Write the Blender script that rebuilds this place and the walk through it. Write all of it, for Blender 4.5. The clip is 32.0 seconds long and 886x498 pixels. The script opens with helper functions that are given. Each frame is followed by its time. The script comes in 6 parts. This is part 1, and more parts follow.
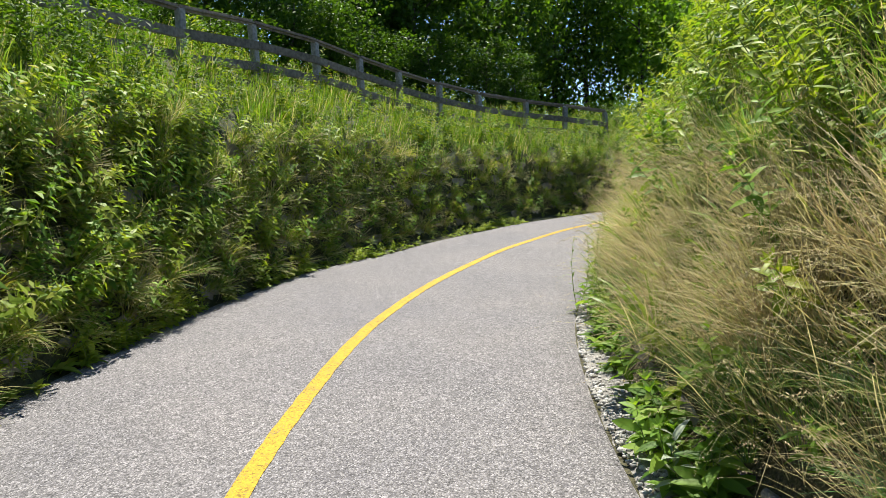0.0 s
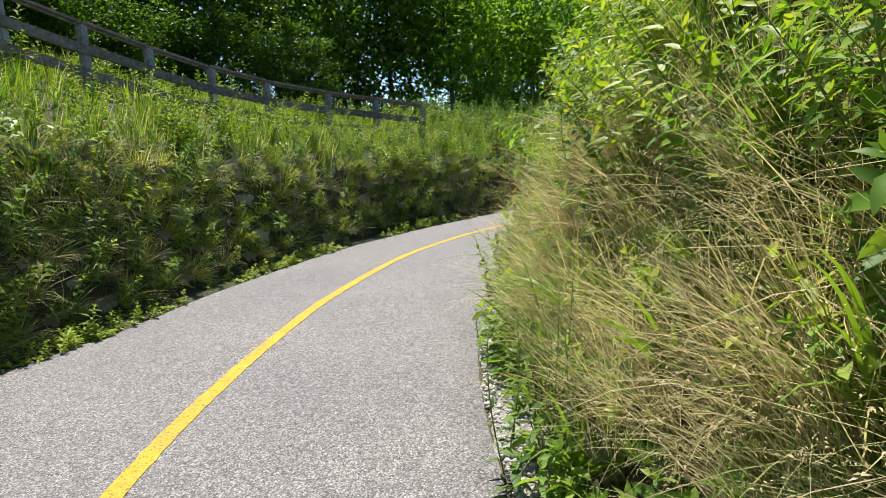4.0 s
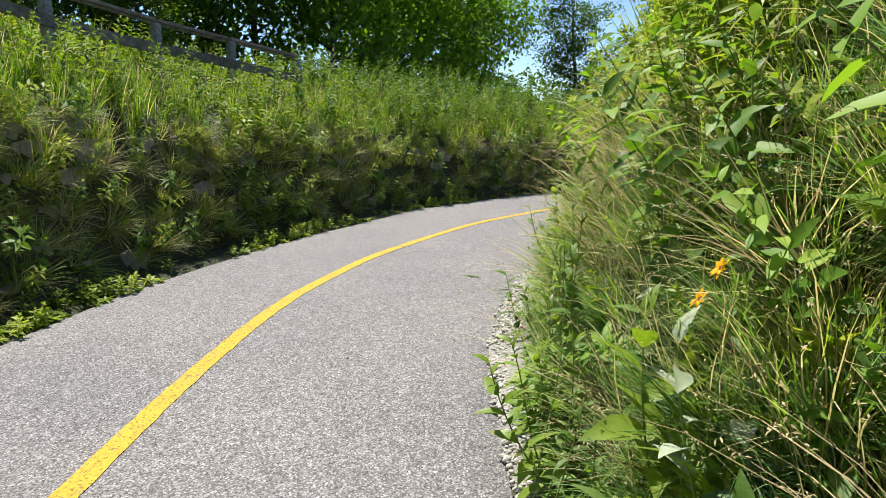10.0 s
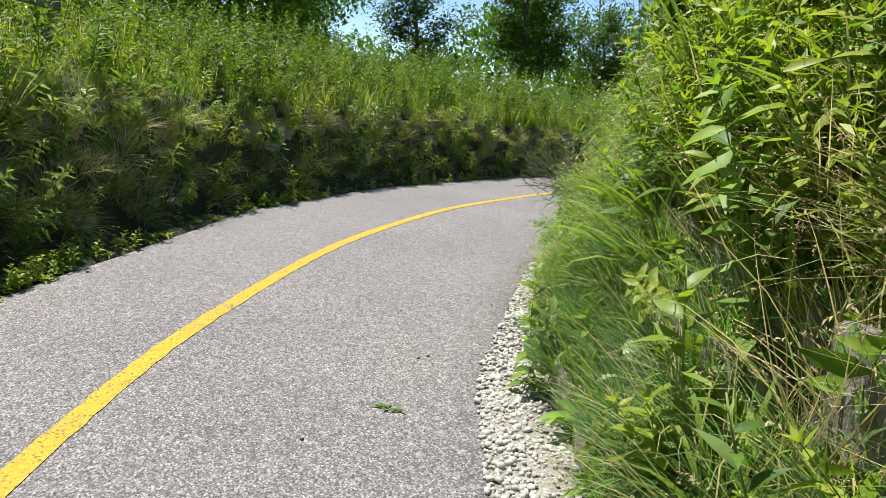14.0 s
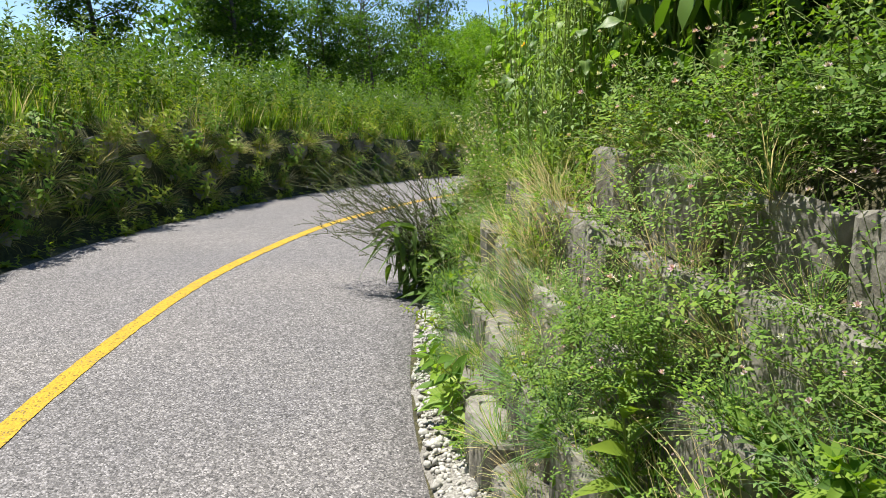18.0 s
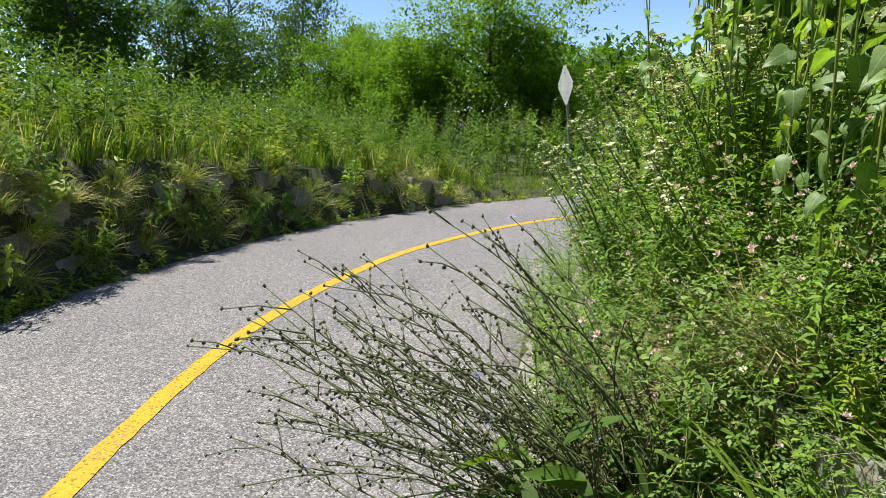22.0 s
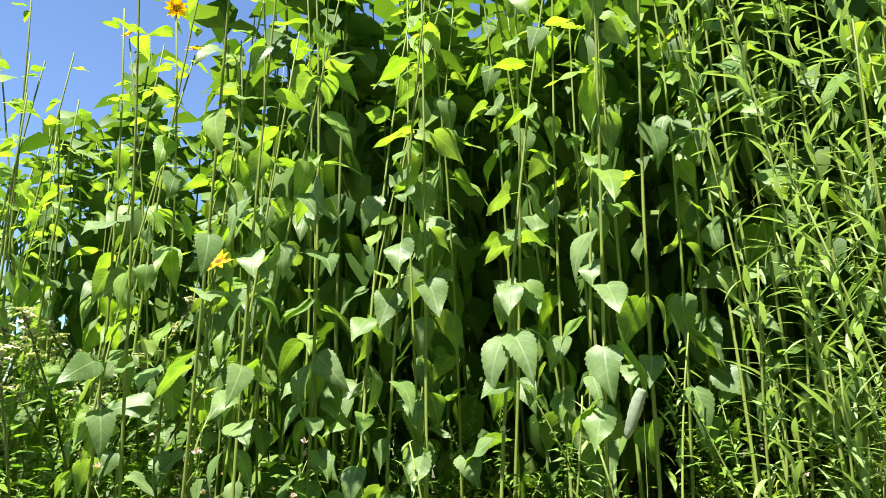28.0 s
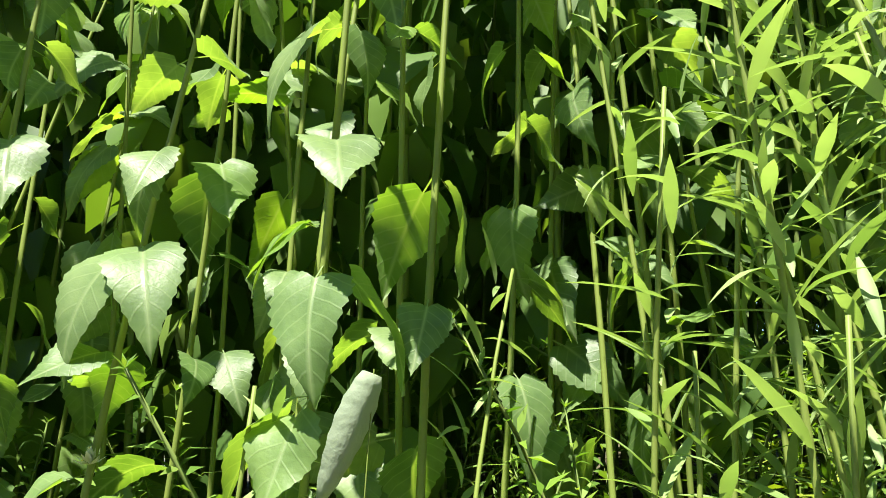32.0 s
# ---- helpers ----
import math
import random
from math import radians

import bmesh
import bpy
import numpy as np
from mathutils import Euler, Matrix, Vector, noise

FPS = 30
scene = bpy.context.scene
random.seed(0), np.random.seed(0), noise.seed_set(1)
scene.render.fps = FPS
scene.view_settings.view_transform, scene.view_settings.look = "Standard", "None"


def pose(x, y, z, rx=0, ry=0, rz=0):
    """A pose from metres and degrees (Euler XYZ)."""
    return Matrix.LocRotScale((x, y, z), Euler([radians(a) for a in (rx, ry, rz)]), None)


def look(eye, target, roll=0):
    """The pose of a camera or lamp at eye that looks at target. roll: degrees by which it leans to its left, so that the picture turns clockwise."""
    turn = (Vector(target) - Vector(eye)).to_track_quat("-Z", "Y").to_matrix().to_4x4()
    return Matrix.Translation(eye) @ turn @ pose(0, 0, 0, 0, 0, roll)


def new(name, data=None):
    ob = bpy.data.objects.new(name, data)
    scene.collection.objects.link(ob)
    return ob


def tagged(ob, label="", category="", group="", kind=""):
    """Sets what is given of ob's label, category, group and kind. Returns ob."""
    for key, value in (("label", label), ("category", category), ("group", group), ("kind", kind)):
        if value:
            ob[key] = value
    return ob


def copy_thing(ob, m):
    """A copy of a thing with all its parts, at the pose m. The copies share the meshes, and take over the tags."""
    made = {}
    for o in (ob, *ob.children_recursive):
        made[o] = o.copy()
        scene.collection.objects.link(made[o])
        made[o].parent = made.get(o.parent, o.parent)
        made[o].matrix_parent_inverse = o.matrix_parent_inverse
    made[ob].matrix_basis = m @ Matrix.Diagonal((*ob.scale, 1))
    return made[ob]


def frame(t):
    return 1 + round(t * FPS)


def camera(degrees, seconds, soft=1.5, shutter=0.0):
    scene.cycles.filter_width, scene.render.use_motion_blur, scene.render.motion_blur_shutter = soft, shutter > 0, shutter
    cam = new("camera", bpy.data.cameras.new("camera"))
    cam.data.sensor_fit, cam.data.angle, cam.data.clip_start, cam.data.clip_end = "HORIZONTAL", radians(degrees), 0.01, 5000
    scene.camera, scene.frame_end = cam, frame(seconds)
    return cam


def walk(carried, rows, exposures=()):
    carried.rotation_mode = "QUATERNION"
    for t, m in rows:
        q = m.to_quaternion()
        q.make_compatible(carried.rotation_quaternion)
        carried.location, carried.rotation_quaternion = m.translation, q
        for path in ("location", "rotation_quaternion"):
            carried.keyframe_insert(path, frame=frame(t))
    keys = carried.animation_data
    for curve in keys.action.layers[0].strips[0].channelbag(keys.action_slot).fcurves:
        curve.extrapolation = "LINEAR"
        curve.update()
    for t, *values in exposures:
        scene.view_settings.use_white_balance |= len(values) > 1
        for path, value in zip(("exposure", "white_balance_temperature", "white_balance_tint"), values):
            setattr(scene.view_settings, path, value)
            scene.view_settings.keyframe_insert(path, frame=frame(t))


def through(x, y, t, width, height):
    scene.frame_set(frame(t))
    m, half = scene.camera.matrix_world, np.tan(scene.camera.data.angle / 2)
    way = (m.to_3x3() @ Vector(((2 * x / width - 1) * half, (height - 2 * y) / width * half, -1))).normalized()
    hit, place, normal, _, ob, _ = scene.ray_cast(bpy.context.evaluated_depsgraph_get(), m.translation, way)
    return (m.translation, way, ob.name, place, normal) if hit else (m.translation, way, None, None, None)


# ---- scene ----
LENS = 66.60
cam = camera(LENS, 32.0, soft=0.6)
# seconds, eye x, y, z, pitch, yaw, lean
ROWS = [
    (0.0, -0.060, -0.140, 1.547, -8.02, 6.35, -1.80),
    (0.5, -0.104, 0.300, 1.511, -8.72, 3.89, -1.96),
    (1.0, -0.077, 0.805, 1.500, -9.55, -3.07, -2.88),
    (1.5, -0.046, 1.271, 1.473, -10.24, -0.50, -2.86),
    (2.0, -0.053, 1.824, 1.478, -10.26, -0.21, -3.85),
    (2.5, -0.049, 2.325, 1.479, -9.33, 1.10, -4.31),
    (3.0, -0.102, 2.836, 1.486, -9.11, -6.80, -3.18),
    (3.5, -0.186, 3.255, 1.483, -8.44, -8.05, -3.82),
    (5.5, -0.268, 4.466, 1.594, -9.13, -20.82, -2.02),
    (6.0, -0.221, 4.878, 1.560, -9.62, -21.13, -1.99),
    (6.5, -0.224, 5.273, 1.544, -9.87, -23.95, -2.29),
    (7.0, -0.126, 5.669, 1.502, -10.18, -24.47, -1.26),
    (7.5, -0.055, 6.090, 1.472, -8.68, -25.23, -0.06),
    (8.0, 0.040, 6.469, 1.469, -9.67, -23.38, -0.66),
    (8.5, 0.106, 6.852, 1.446, -10.66, -22.11, -0.30),
    (9.0, 0.198, 7.269, 1.437, -10.10, -22.86, 0.28),
    (9.5, 0.256, 7.632, 1.427, -10.41, -20.32, 0.87),
    (10.0, 0.287, 8.050, 1.446, -10.41, -22.13, 0.37),
    (10.5, 0.391, 8.445, 1.440, -10.67, -23.59, 1.12),
    (11.0, 0.469, 8.847, 1.477, -10.77, -27.61, 1.88),
    (11.5, 0.567, 9.226, 1.478, -9.75, -29.49, 2.26),
    (12.0, 0.643, 9.712, 1.469, -9.83, -32.12, 2.25),
    (12.5, 0.802, 10.166, 1.451, -10.25, -34.56, 2.63),
    (13.0, 0.943, 10.566, 1.435, -11.08, -35.08, 3.28),
    (13.5, 1.125, 10.992, 1.443, -11.67, -38.59, 2.98),
    (14.0, 1.323, 11.364, 1.457, -12.63, -37.60, 3.52),
    (14.5, 1.503, 11.845, 1.462, -13.27, -38.38, 3.17),
    (16.5, 2.220, 12.962, 1.458, -15.03, -46.41, 1.44),
    (17.0, 2.526, 13.385, 1.458, -15.13, -51.47, 1.18),
    (17.5, 2.879, 13.753, 1.469, -14.42, -55.21, 1.32),
    (18.0, 3.206, 14.177, 1.492, -12.66, -61.03, 0.65),
    (18.5, 3.559, 14.494, 1.489, -12.82, -61.17, 0.88),
    (19.0, 3.891, 14.845, 1.463, -12.93, -61.55, 1.41),
    (19.5, 4.248, 15.146, 1.454, -13.08, -61.76, 1.37),
    (20.0, 4.598, 15.437, 1.455, -12.55, -62.53, 0.85),
    (20.5, 4.867, 15.720, 1.490, -12.12, -68.28, 0.67),
    (21.0, 5.210, 15.999, 1.484, -12.37, -69.92, 0.04),
    (21.5, 5.465, 16.329, 1.455, -12.72, -73.22, 0.86),
    (22.0, 5.775, 16.580, 1.464, -11.41, -71.89, 0.44),
    (22.5, 6.039, 16.786, 1.465, -9.44, -85.41, 0.74),
    (23.0, 6.244, 16.908, 1.487, -8.35, -102.62, 1.21),
    (23.5, 6.396, 16.959, 1.504, -5.68, -112.73, 1.57),
    (24.0, 6.450, 16.973, 1.514, -4.51, -125.11, 2.88),
    (24.5, 6.472, 16.986, 1.524, -1.91, -133.37, 3.66),
    (25.0, 6.471, 16.989, 1.537, -1.38, -136.23, 3.75),
    (25.5, 6.469, 16.971, 1.550, 0.01, -138.30, 2.65),
    (26.0, 6.489, 16.941, 1.579, 4.44, -140.72, 1.81),
    (26.5, 6.532, 16.937, 1.557, 10.21, -143.59, 1.39),
    (28.5, 6.446, 16.771, 1.490, 15.56, -135.59, -1.32),
    (29.0, 6.536, 16.779, 1.493, 14.44, -139.22, -2.44),
    (29.5, 6.547, 16.766, 1.466, 11.72, -149.49, -2.11),
    (30.0, 6.540, 16.611, 1.478, 11.53, -150.06, -0.34),
    (30.5, 6.584, 16.431, 1.487, 11.26, -146.94, 1.98),
    (31.0, 6.659, 16.270, 1.498, 13.30, -146.06, 3.13),
    (31.5, 6.712, 16.147, 1.524, 13.40, -145.24, 1.68),
    (32.0, 6.735, 16.062, 1.532, 14.14, -147.35, 0.55),
]
EXPOSURES = [(0, 1.05), (14, 1.0), (21, 0.95), (23, 0.98), (25, 1.6), (32, 1.78)]
walk(cam, [(t, pose(x, y, z, 90 + p, 0, a) @ pose(0, 0, 0, 0, 0, r)) for t, x, y, z, p, a, r in ROWS], EXPOSURES)

# the yellow line: centre of the bend, and its radius as it goes round (metres, radians)
ARC = (17.006, 11.158, 17.154, -7.286, -0.248)


def _centreline():
    """Points of the yellow line every 5 cm with its way, from well behind the start to well past the end of the walk."""
    cx, cy, r0, r1, r2 = ARC
    a = np.linspace(-0.47, 1.27, 1400)
    r = r0 + r1 * a + r2 * a * a
    p = np.stack([cx - r * np.cos(a), cy + r * np.sin(a)], 1)
    way = p[-1] - p[-2]
    ahead = math.atan2(way[1], way[0])
    back = p[1] - p[0]
    back /= np.linalg.norm(back)
    pre = p[0] - back * np.linspace(10, 0.05, 200)[:, None]
    q, post = p[-1].copy(), []
    for n in range(700):
        ahead -= 0.05 / (16 + n * 0.08)
        q = q + 0.05 * np.array([math.cos(ahead), math.sin(ahead)])
        post.append(q)
    p = np.concatenate([pre, p, post])
    s = np.r_[0, np.cumsum(np.linalg.norm(np.diff(p, axis=0), axis=1))]
    s -= s[200]
    every = np.arange(s[0], s[-1], 0.05)
    p = np.stack([np.interp(every, s, p[:, 0]), np.interp(every, s, p[:, 1])], 1)
    d = np.gradient(p, axis=0)
    d /= np.linalg.norm(d, axis=1)[:, None]
    return every, p, d


S_ALL, P_ALL, W_ALL = _centreline()


def on_path(s, d, z=0.0):
    """World places at s metres along the yellow line, d metres to its right and z up (arrays or numbers)."""
    s, d, z = np.broadcast_arrays(np.asarray(s, float), np.asarray(d, float), np.asarray(z, float))
    # the left edge draws in where the path narrows
    d = d + np.interp(s, [7, 10, 15.8, 17.8], [0, 0.16, 0.18, 0]) * np.clip((-d - 0.8) / 0.6, 0, 1) * np.clip((4.4 + d) / 1.2, 0, 1)
    px, py = np.interp(s, S_ALL, P_ALL[:, 0]), np.interp(s, S_ALL, P_ALL[:, 1])
    wx, wy = np.interp(s, S_ALL, W_ALL[:, 0]), np.interp(s, S_ALL, W_ALL[:, 1])
    return np.stack([px + d * wy, py - d * wx, z], -1)


def heading(s):
    """The turn about z, in degrees, that lays a thing's own x axis along the path at s."""
    return math.degrees(math.atan2(np.interp(s, S_ALL, W_ALL[:, 1]), np.interp(s, S_ALL, W_ALL[:, 0])))

# ---- sky and sun ----
SUN_WAY = Vector((-0.05, 0.39, 0.918)).normalized()      # from the ground towards the sun
world = bpy.data.worlds.new("sky")
scene.world = world
world.use_nodes = True
_n = world.node_tree.nodes
_sky = _n.new("ShaderNodeTexSky")
_sky.sky_type, _sky.sun_disc = "NISHITA", False
_sky.sun_elevation = math.asin(SUN_WAY.z)
_sky.sun_rotation = math.atan2(SUN_WAY.x, SUN_WAY.y)
_sky.altitude = 2500
_sky.air_density, _sky.dust_density, _sky.ozone_density = 1.0, 0.0, 4.0
_n["Background"].inputs["Strength"].default_value = 0.09
world.node_tree.links.new(_sky.outputs["Color"], _n["Background"].inputs["Color"])
_sun = new("sun", bpy.data.lights.new("sun", "SUN"))
_sun.data.energy, _sun.data.angle, _sun.data.color = 4.6, radians(0.53), (1.0, 0.955, 0.86)
_sun.matrix_world = look(SUN_WAY * 60, (0, 0, 0))

# ---- materials ----
def material(name, rough=0.8):
    m = bpy.data.materials.new(name)
    m.use_nodes = True
    nt = m.node_tree
    b = nt.nodes["Principled BSDF"]
    b.inputs["Roughness"].default_value = rough
    return m, nt, b


def _tex(nt, kind, scale, detail=3.0, where="Object"):
    co = nt.nodes.new("ShaderNodeTexCoord")
    t = nt.nodes.new(kind)
    t.inputs["Scale"].default_value = scale
    if kind == "ShaderNodeTexNoise":
        t.inputs["Detail"].default_value = detail
    nt.links.new(co.outputs[where], t.inputs["Vector"])
    return t


def _ramp(nt, fac, stops):
    r = nt.nodes.new("ShaderNodeValToRGB")
    e = r.color_ramp.elements
    while len(e) < len(stops):
        e.new(0.5)
    for el, (p, c) in zip(e, stops):
        el.position, el.color = p, (*c, 1)
    nt.links.new(fac, r.inputs["Fac"])
    return r.outputs["Color"]


def _mix(nt, fac, a, b, how="MIX"):
    m = nt.nodes.new("ShaderNodeMix")
    m.data_type, m.blend_type = "RGBA", how
    for sock, v in ((m.inputs["Factor"], fac), (m.inputs["A"], a), (m.inputs["B"], b)):
        if isinstance(v, (int, float)):
            sock.default_value = v
        elif isinstance(v, tuple):
            sock.default_value = (*v, 1)
        else:
            nt.links.new(v, sock)
    return m.outputs["Result"]


def _bump(nt, b, height, strength, dist):
    n = nt.nodes.new("ShaderNodeBump")
    n.inputs["Strength"].default_value, n.inputs["Distance"].default_value = strength, dist
    nt.links.new(height, n.inputs["Height"])
    nt.links.new(n.outputs["Normal"], b.inputs["Normal"])


def mineral(name, stops, grain, stain, rough=0.9, bump=0.4, depth=0.004, stain_col=(0.5, 0.47, 0.42), stain_amt=0.5, vary=0.0):
    """Stone, concrete, soil, wood: a fine grain, large stains and a relief."""
    m, nt, b = material(name, rough)
    g = _tex(nt, "ShaderNodeTexNoise", grain, 6)
    col = _ramp(nt, g.outputs["Fac"], stops)
    st = _tex(nt, "ShaderNodeTexNoise", stain, 4)
    f = _ramp(nt, st.outputs["Fac"], [(0.42, (0, 0, 0)), (0.68, (stain_amt,) * 3)])
    col = _mix(nt, f, col, stain_col, "MULTIPLY")
    if vary:
        o = nt.nodes.new("ShaderNodeObjectInfo")
        col = _mix(nt, 1.0, col, _ramp(nt, o.outputs["Random"], [(0, (1 - vary,) * 3), (1, (1, 1, 1))]), "MULTIPLY")
    nt.links.new(col, b.inputs["Base Color"])
    _bump(nt, b, g.outputs["Fac"], bump, depth)
    return m


def asphalt():
    m, nt, b = material("asphalt", 0.88)
    v = _tex(nt, "ShaderNodeTexVoronoi", 120)
    chips = _ramp(nt, v.outputs["Color"], [(0.0, (0.04, 0.04, 0.041)), (0.28, (0.135, 0.13, 0.129)), (0.6, (0.235, 0.225, 0.222)), (0.95, (0.46, 0.445, 0.435))])
    v2 = _tex(nt, "ShaderNodeTexVoronoi", 41)
    big = _ramp(nt, v2.outputs["Color"], [(0.2, (0.8, 0.79, 0.78)), (0.9, (1.12, 1.1, 1.09))])
    col = _mix(nt, 1.0, chips, big, "MULTIPLY")
    pit = _ramp(nt, v.outputs["Distance"], [(0.35, (1, 1, 1)), (0.8, (0.52, 0.51, 0.5))])
    col = _mix(nt, 0.8, col, pit, "MULTIPLY")
    n = _tex(nt, "ShaderNodeTexNoise", 0.7, 5)
    col = _mix(nt, 1.0, col, _ramp(nt, n.outputs["Fac"], [(0.3, (0.83, 0.84, 0.89)), (0.7, (1.02, 1.01, 1.02))]), "MULTIPLY")
    nt.links.new(col, b.inputs["Base Color"])
    _bump(nt, b, v.outputs["Distance"], 0.6, -0.004)
    return m


def paint():
    m, nt, b = material("road_paint", 0.75)
    n = _tex(nt, "ShaderNodeTexNoise", 70, 6)
    v = _tex(nt, "ShaderNodeTexVoronoi", 95)
    n2 = _tex(nt, "ShaderNodeTexNoise", 4, 4)
    wear = _mix(nt, 0.35, n.outputs["Fac"], n2.outputs["Fac"])
    col = _ramp(nt, wear, [(0.36, (0.20, 0.17, 0.1)), (0.43, (0.42, 0.265, 0.006)), (0.7, (0.52, 0.33, 0.008))])
    chip = _ramp(nt, v.outputs["Color"], [(0.16, (0.42, 0.42, 0.5)), (0.26, (0.85, 0.83, 0.8)), (0.6, (1.0, 1.0, 1.0)), (0.9, (1.1, 1.12, 1.1))])
    col = _mix(nt, 1.0, col, chip, "MULTIPLY")
    nt.links.new(col, b.inputs["Base Color"])
    _bump(nt, b, v.outputs["Distance"], 0.6, -0.003)
    return m


def _ribs(nt, b, col):
    """A pale midrib and slanting side veins on a leaf that lies along its own x axis."""
    def calc(op, a, c):
        n = nt.nodes.new("ShaderNodeMath")
        n.operation = op
        for sock, v in zip(n.inputs, (a, c)):
            if isinstance(v, (int, float)):
                sock.default_value = v
            else:
                nt.links.new(v, sock)
        return n.outputs["Value"]
    xyz = nt.nodes.new("ShaderNodeSeparateXYZ")
    nt.links.new(nt.nodes.new("ShaderNodeTexCoord").outputs["Object"], xyz.inputs["Vector"])
    off = calc("ABSOLUTE", xyz.outputs["Y"], 0.0)
    wave = calc("SINE", calc("MULTIPLY", calc("SUBTRACT", xyz.outputs["X"], calc("MULTIPLY", off, 0.8)), 330.0), 0.0)
    side = _ramp(nt, wave, [(0.85, (0, 0, 0)), (1.0, (0.22, 0.22, 0.22))])
    rib = _ramp(nt, off, [(0.0012, (0.6, 0.6, 0.6)), (0.0022, (0, 0, 0))])
    both = _mix(nt, 1.0, side, rib, "LIGHTEN")
    fine = _tex(nt, "ShaderNodeTexNoise", 160, 4)
    blot = _tex(nt, "ShaderNodeTexNoise", 35, 4)
    col = _mix(nt, 1.0, col, _ramp(nt, blot.outputs["Fac"], [(0.35, (0.82, 0.86, 0.8)), (0.65, (1.08, 1.05, 1.05))]), "MULTIPLY")
    col = _mix(nt, both, col, (0.36, 0.45, 0.22))
    nt.links.new(col, b.inputs["Base Color"])
    _bump(nt, b, _mix(nt, 0.6, fine.outputs["Fac"], both), 0.35, 0.003)
    return col


def leafy(name, cols, through=0.42, rough=0.5, gloss=0.22, by_object=False, veins=False, tint=(1.35, 1.45, 0.35)):
    """Thin plant matter: colour varies from blade to blade, and some light goes through."""
    m, nt, b = material(name, rough)
    if by_object:
        rnd = nt.nodes.new("ShaderNodeObjectInfo").outputs["Random"]
    else:
        rnd = nt.nodes.new("ShaderNodeNewGeometry").outputs["Random Per Island"]
    k = len(cols)
    col = _ramp(nt, rnd, [(n / max(k - 1, 1), c) for n, c in enumerate(cols)])
    big = _tex(nt, "ShaderNodeTexNoise", 1.4 if not by_object else 14, 3)
    col = _mix(nt, 1.0, col, _ramp(nt, big.outputs["Fac"], [(0.3, (0.72, 0.76, 0.7)), (0.7, (1.2, 1.14, 1.1))]), "MULTIPLY")
    nt.links.new(col, b.inputs["Base Color"])
    b.inputs["Specular IOR Level"].default_value = gloss
    if veins is True:
        w = _tex(nt, "ShaderNodeTexNoise", 90, 4)
        _bump(nt, b, w.outputs["Fac"], 0.5, 0.003)
    if veins == "ribbed":
        col = _ribs(nt, b, col)
    t = nt.nodes.new("ShaderNodeBsdfTranslucent")
    nt.links.new(_mix(nt, 1.0, col, tint, "MULTIPLY"), t.inputs["Color"])
    mix = nt.nodes.new("ShaderNodeMixShader")
    mix.inputs["Fac"].default_value = through
    nt.links.new(b.outputs["BSDF"], mix.inputs[1])
    nt.links.new(t.outputs["BSDF"], mix.inputs[2])
    nt.links.new(mix.outputs["Shader"], nt.nodes["Material Output"].inputs["Surface"])
    return m


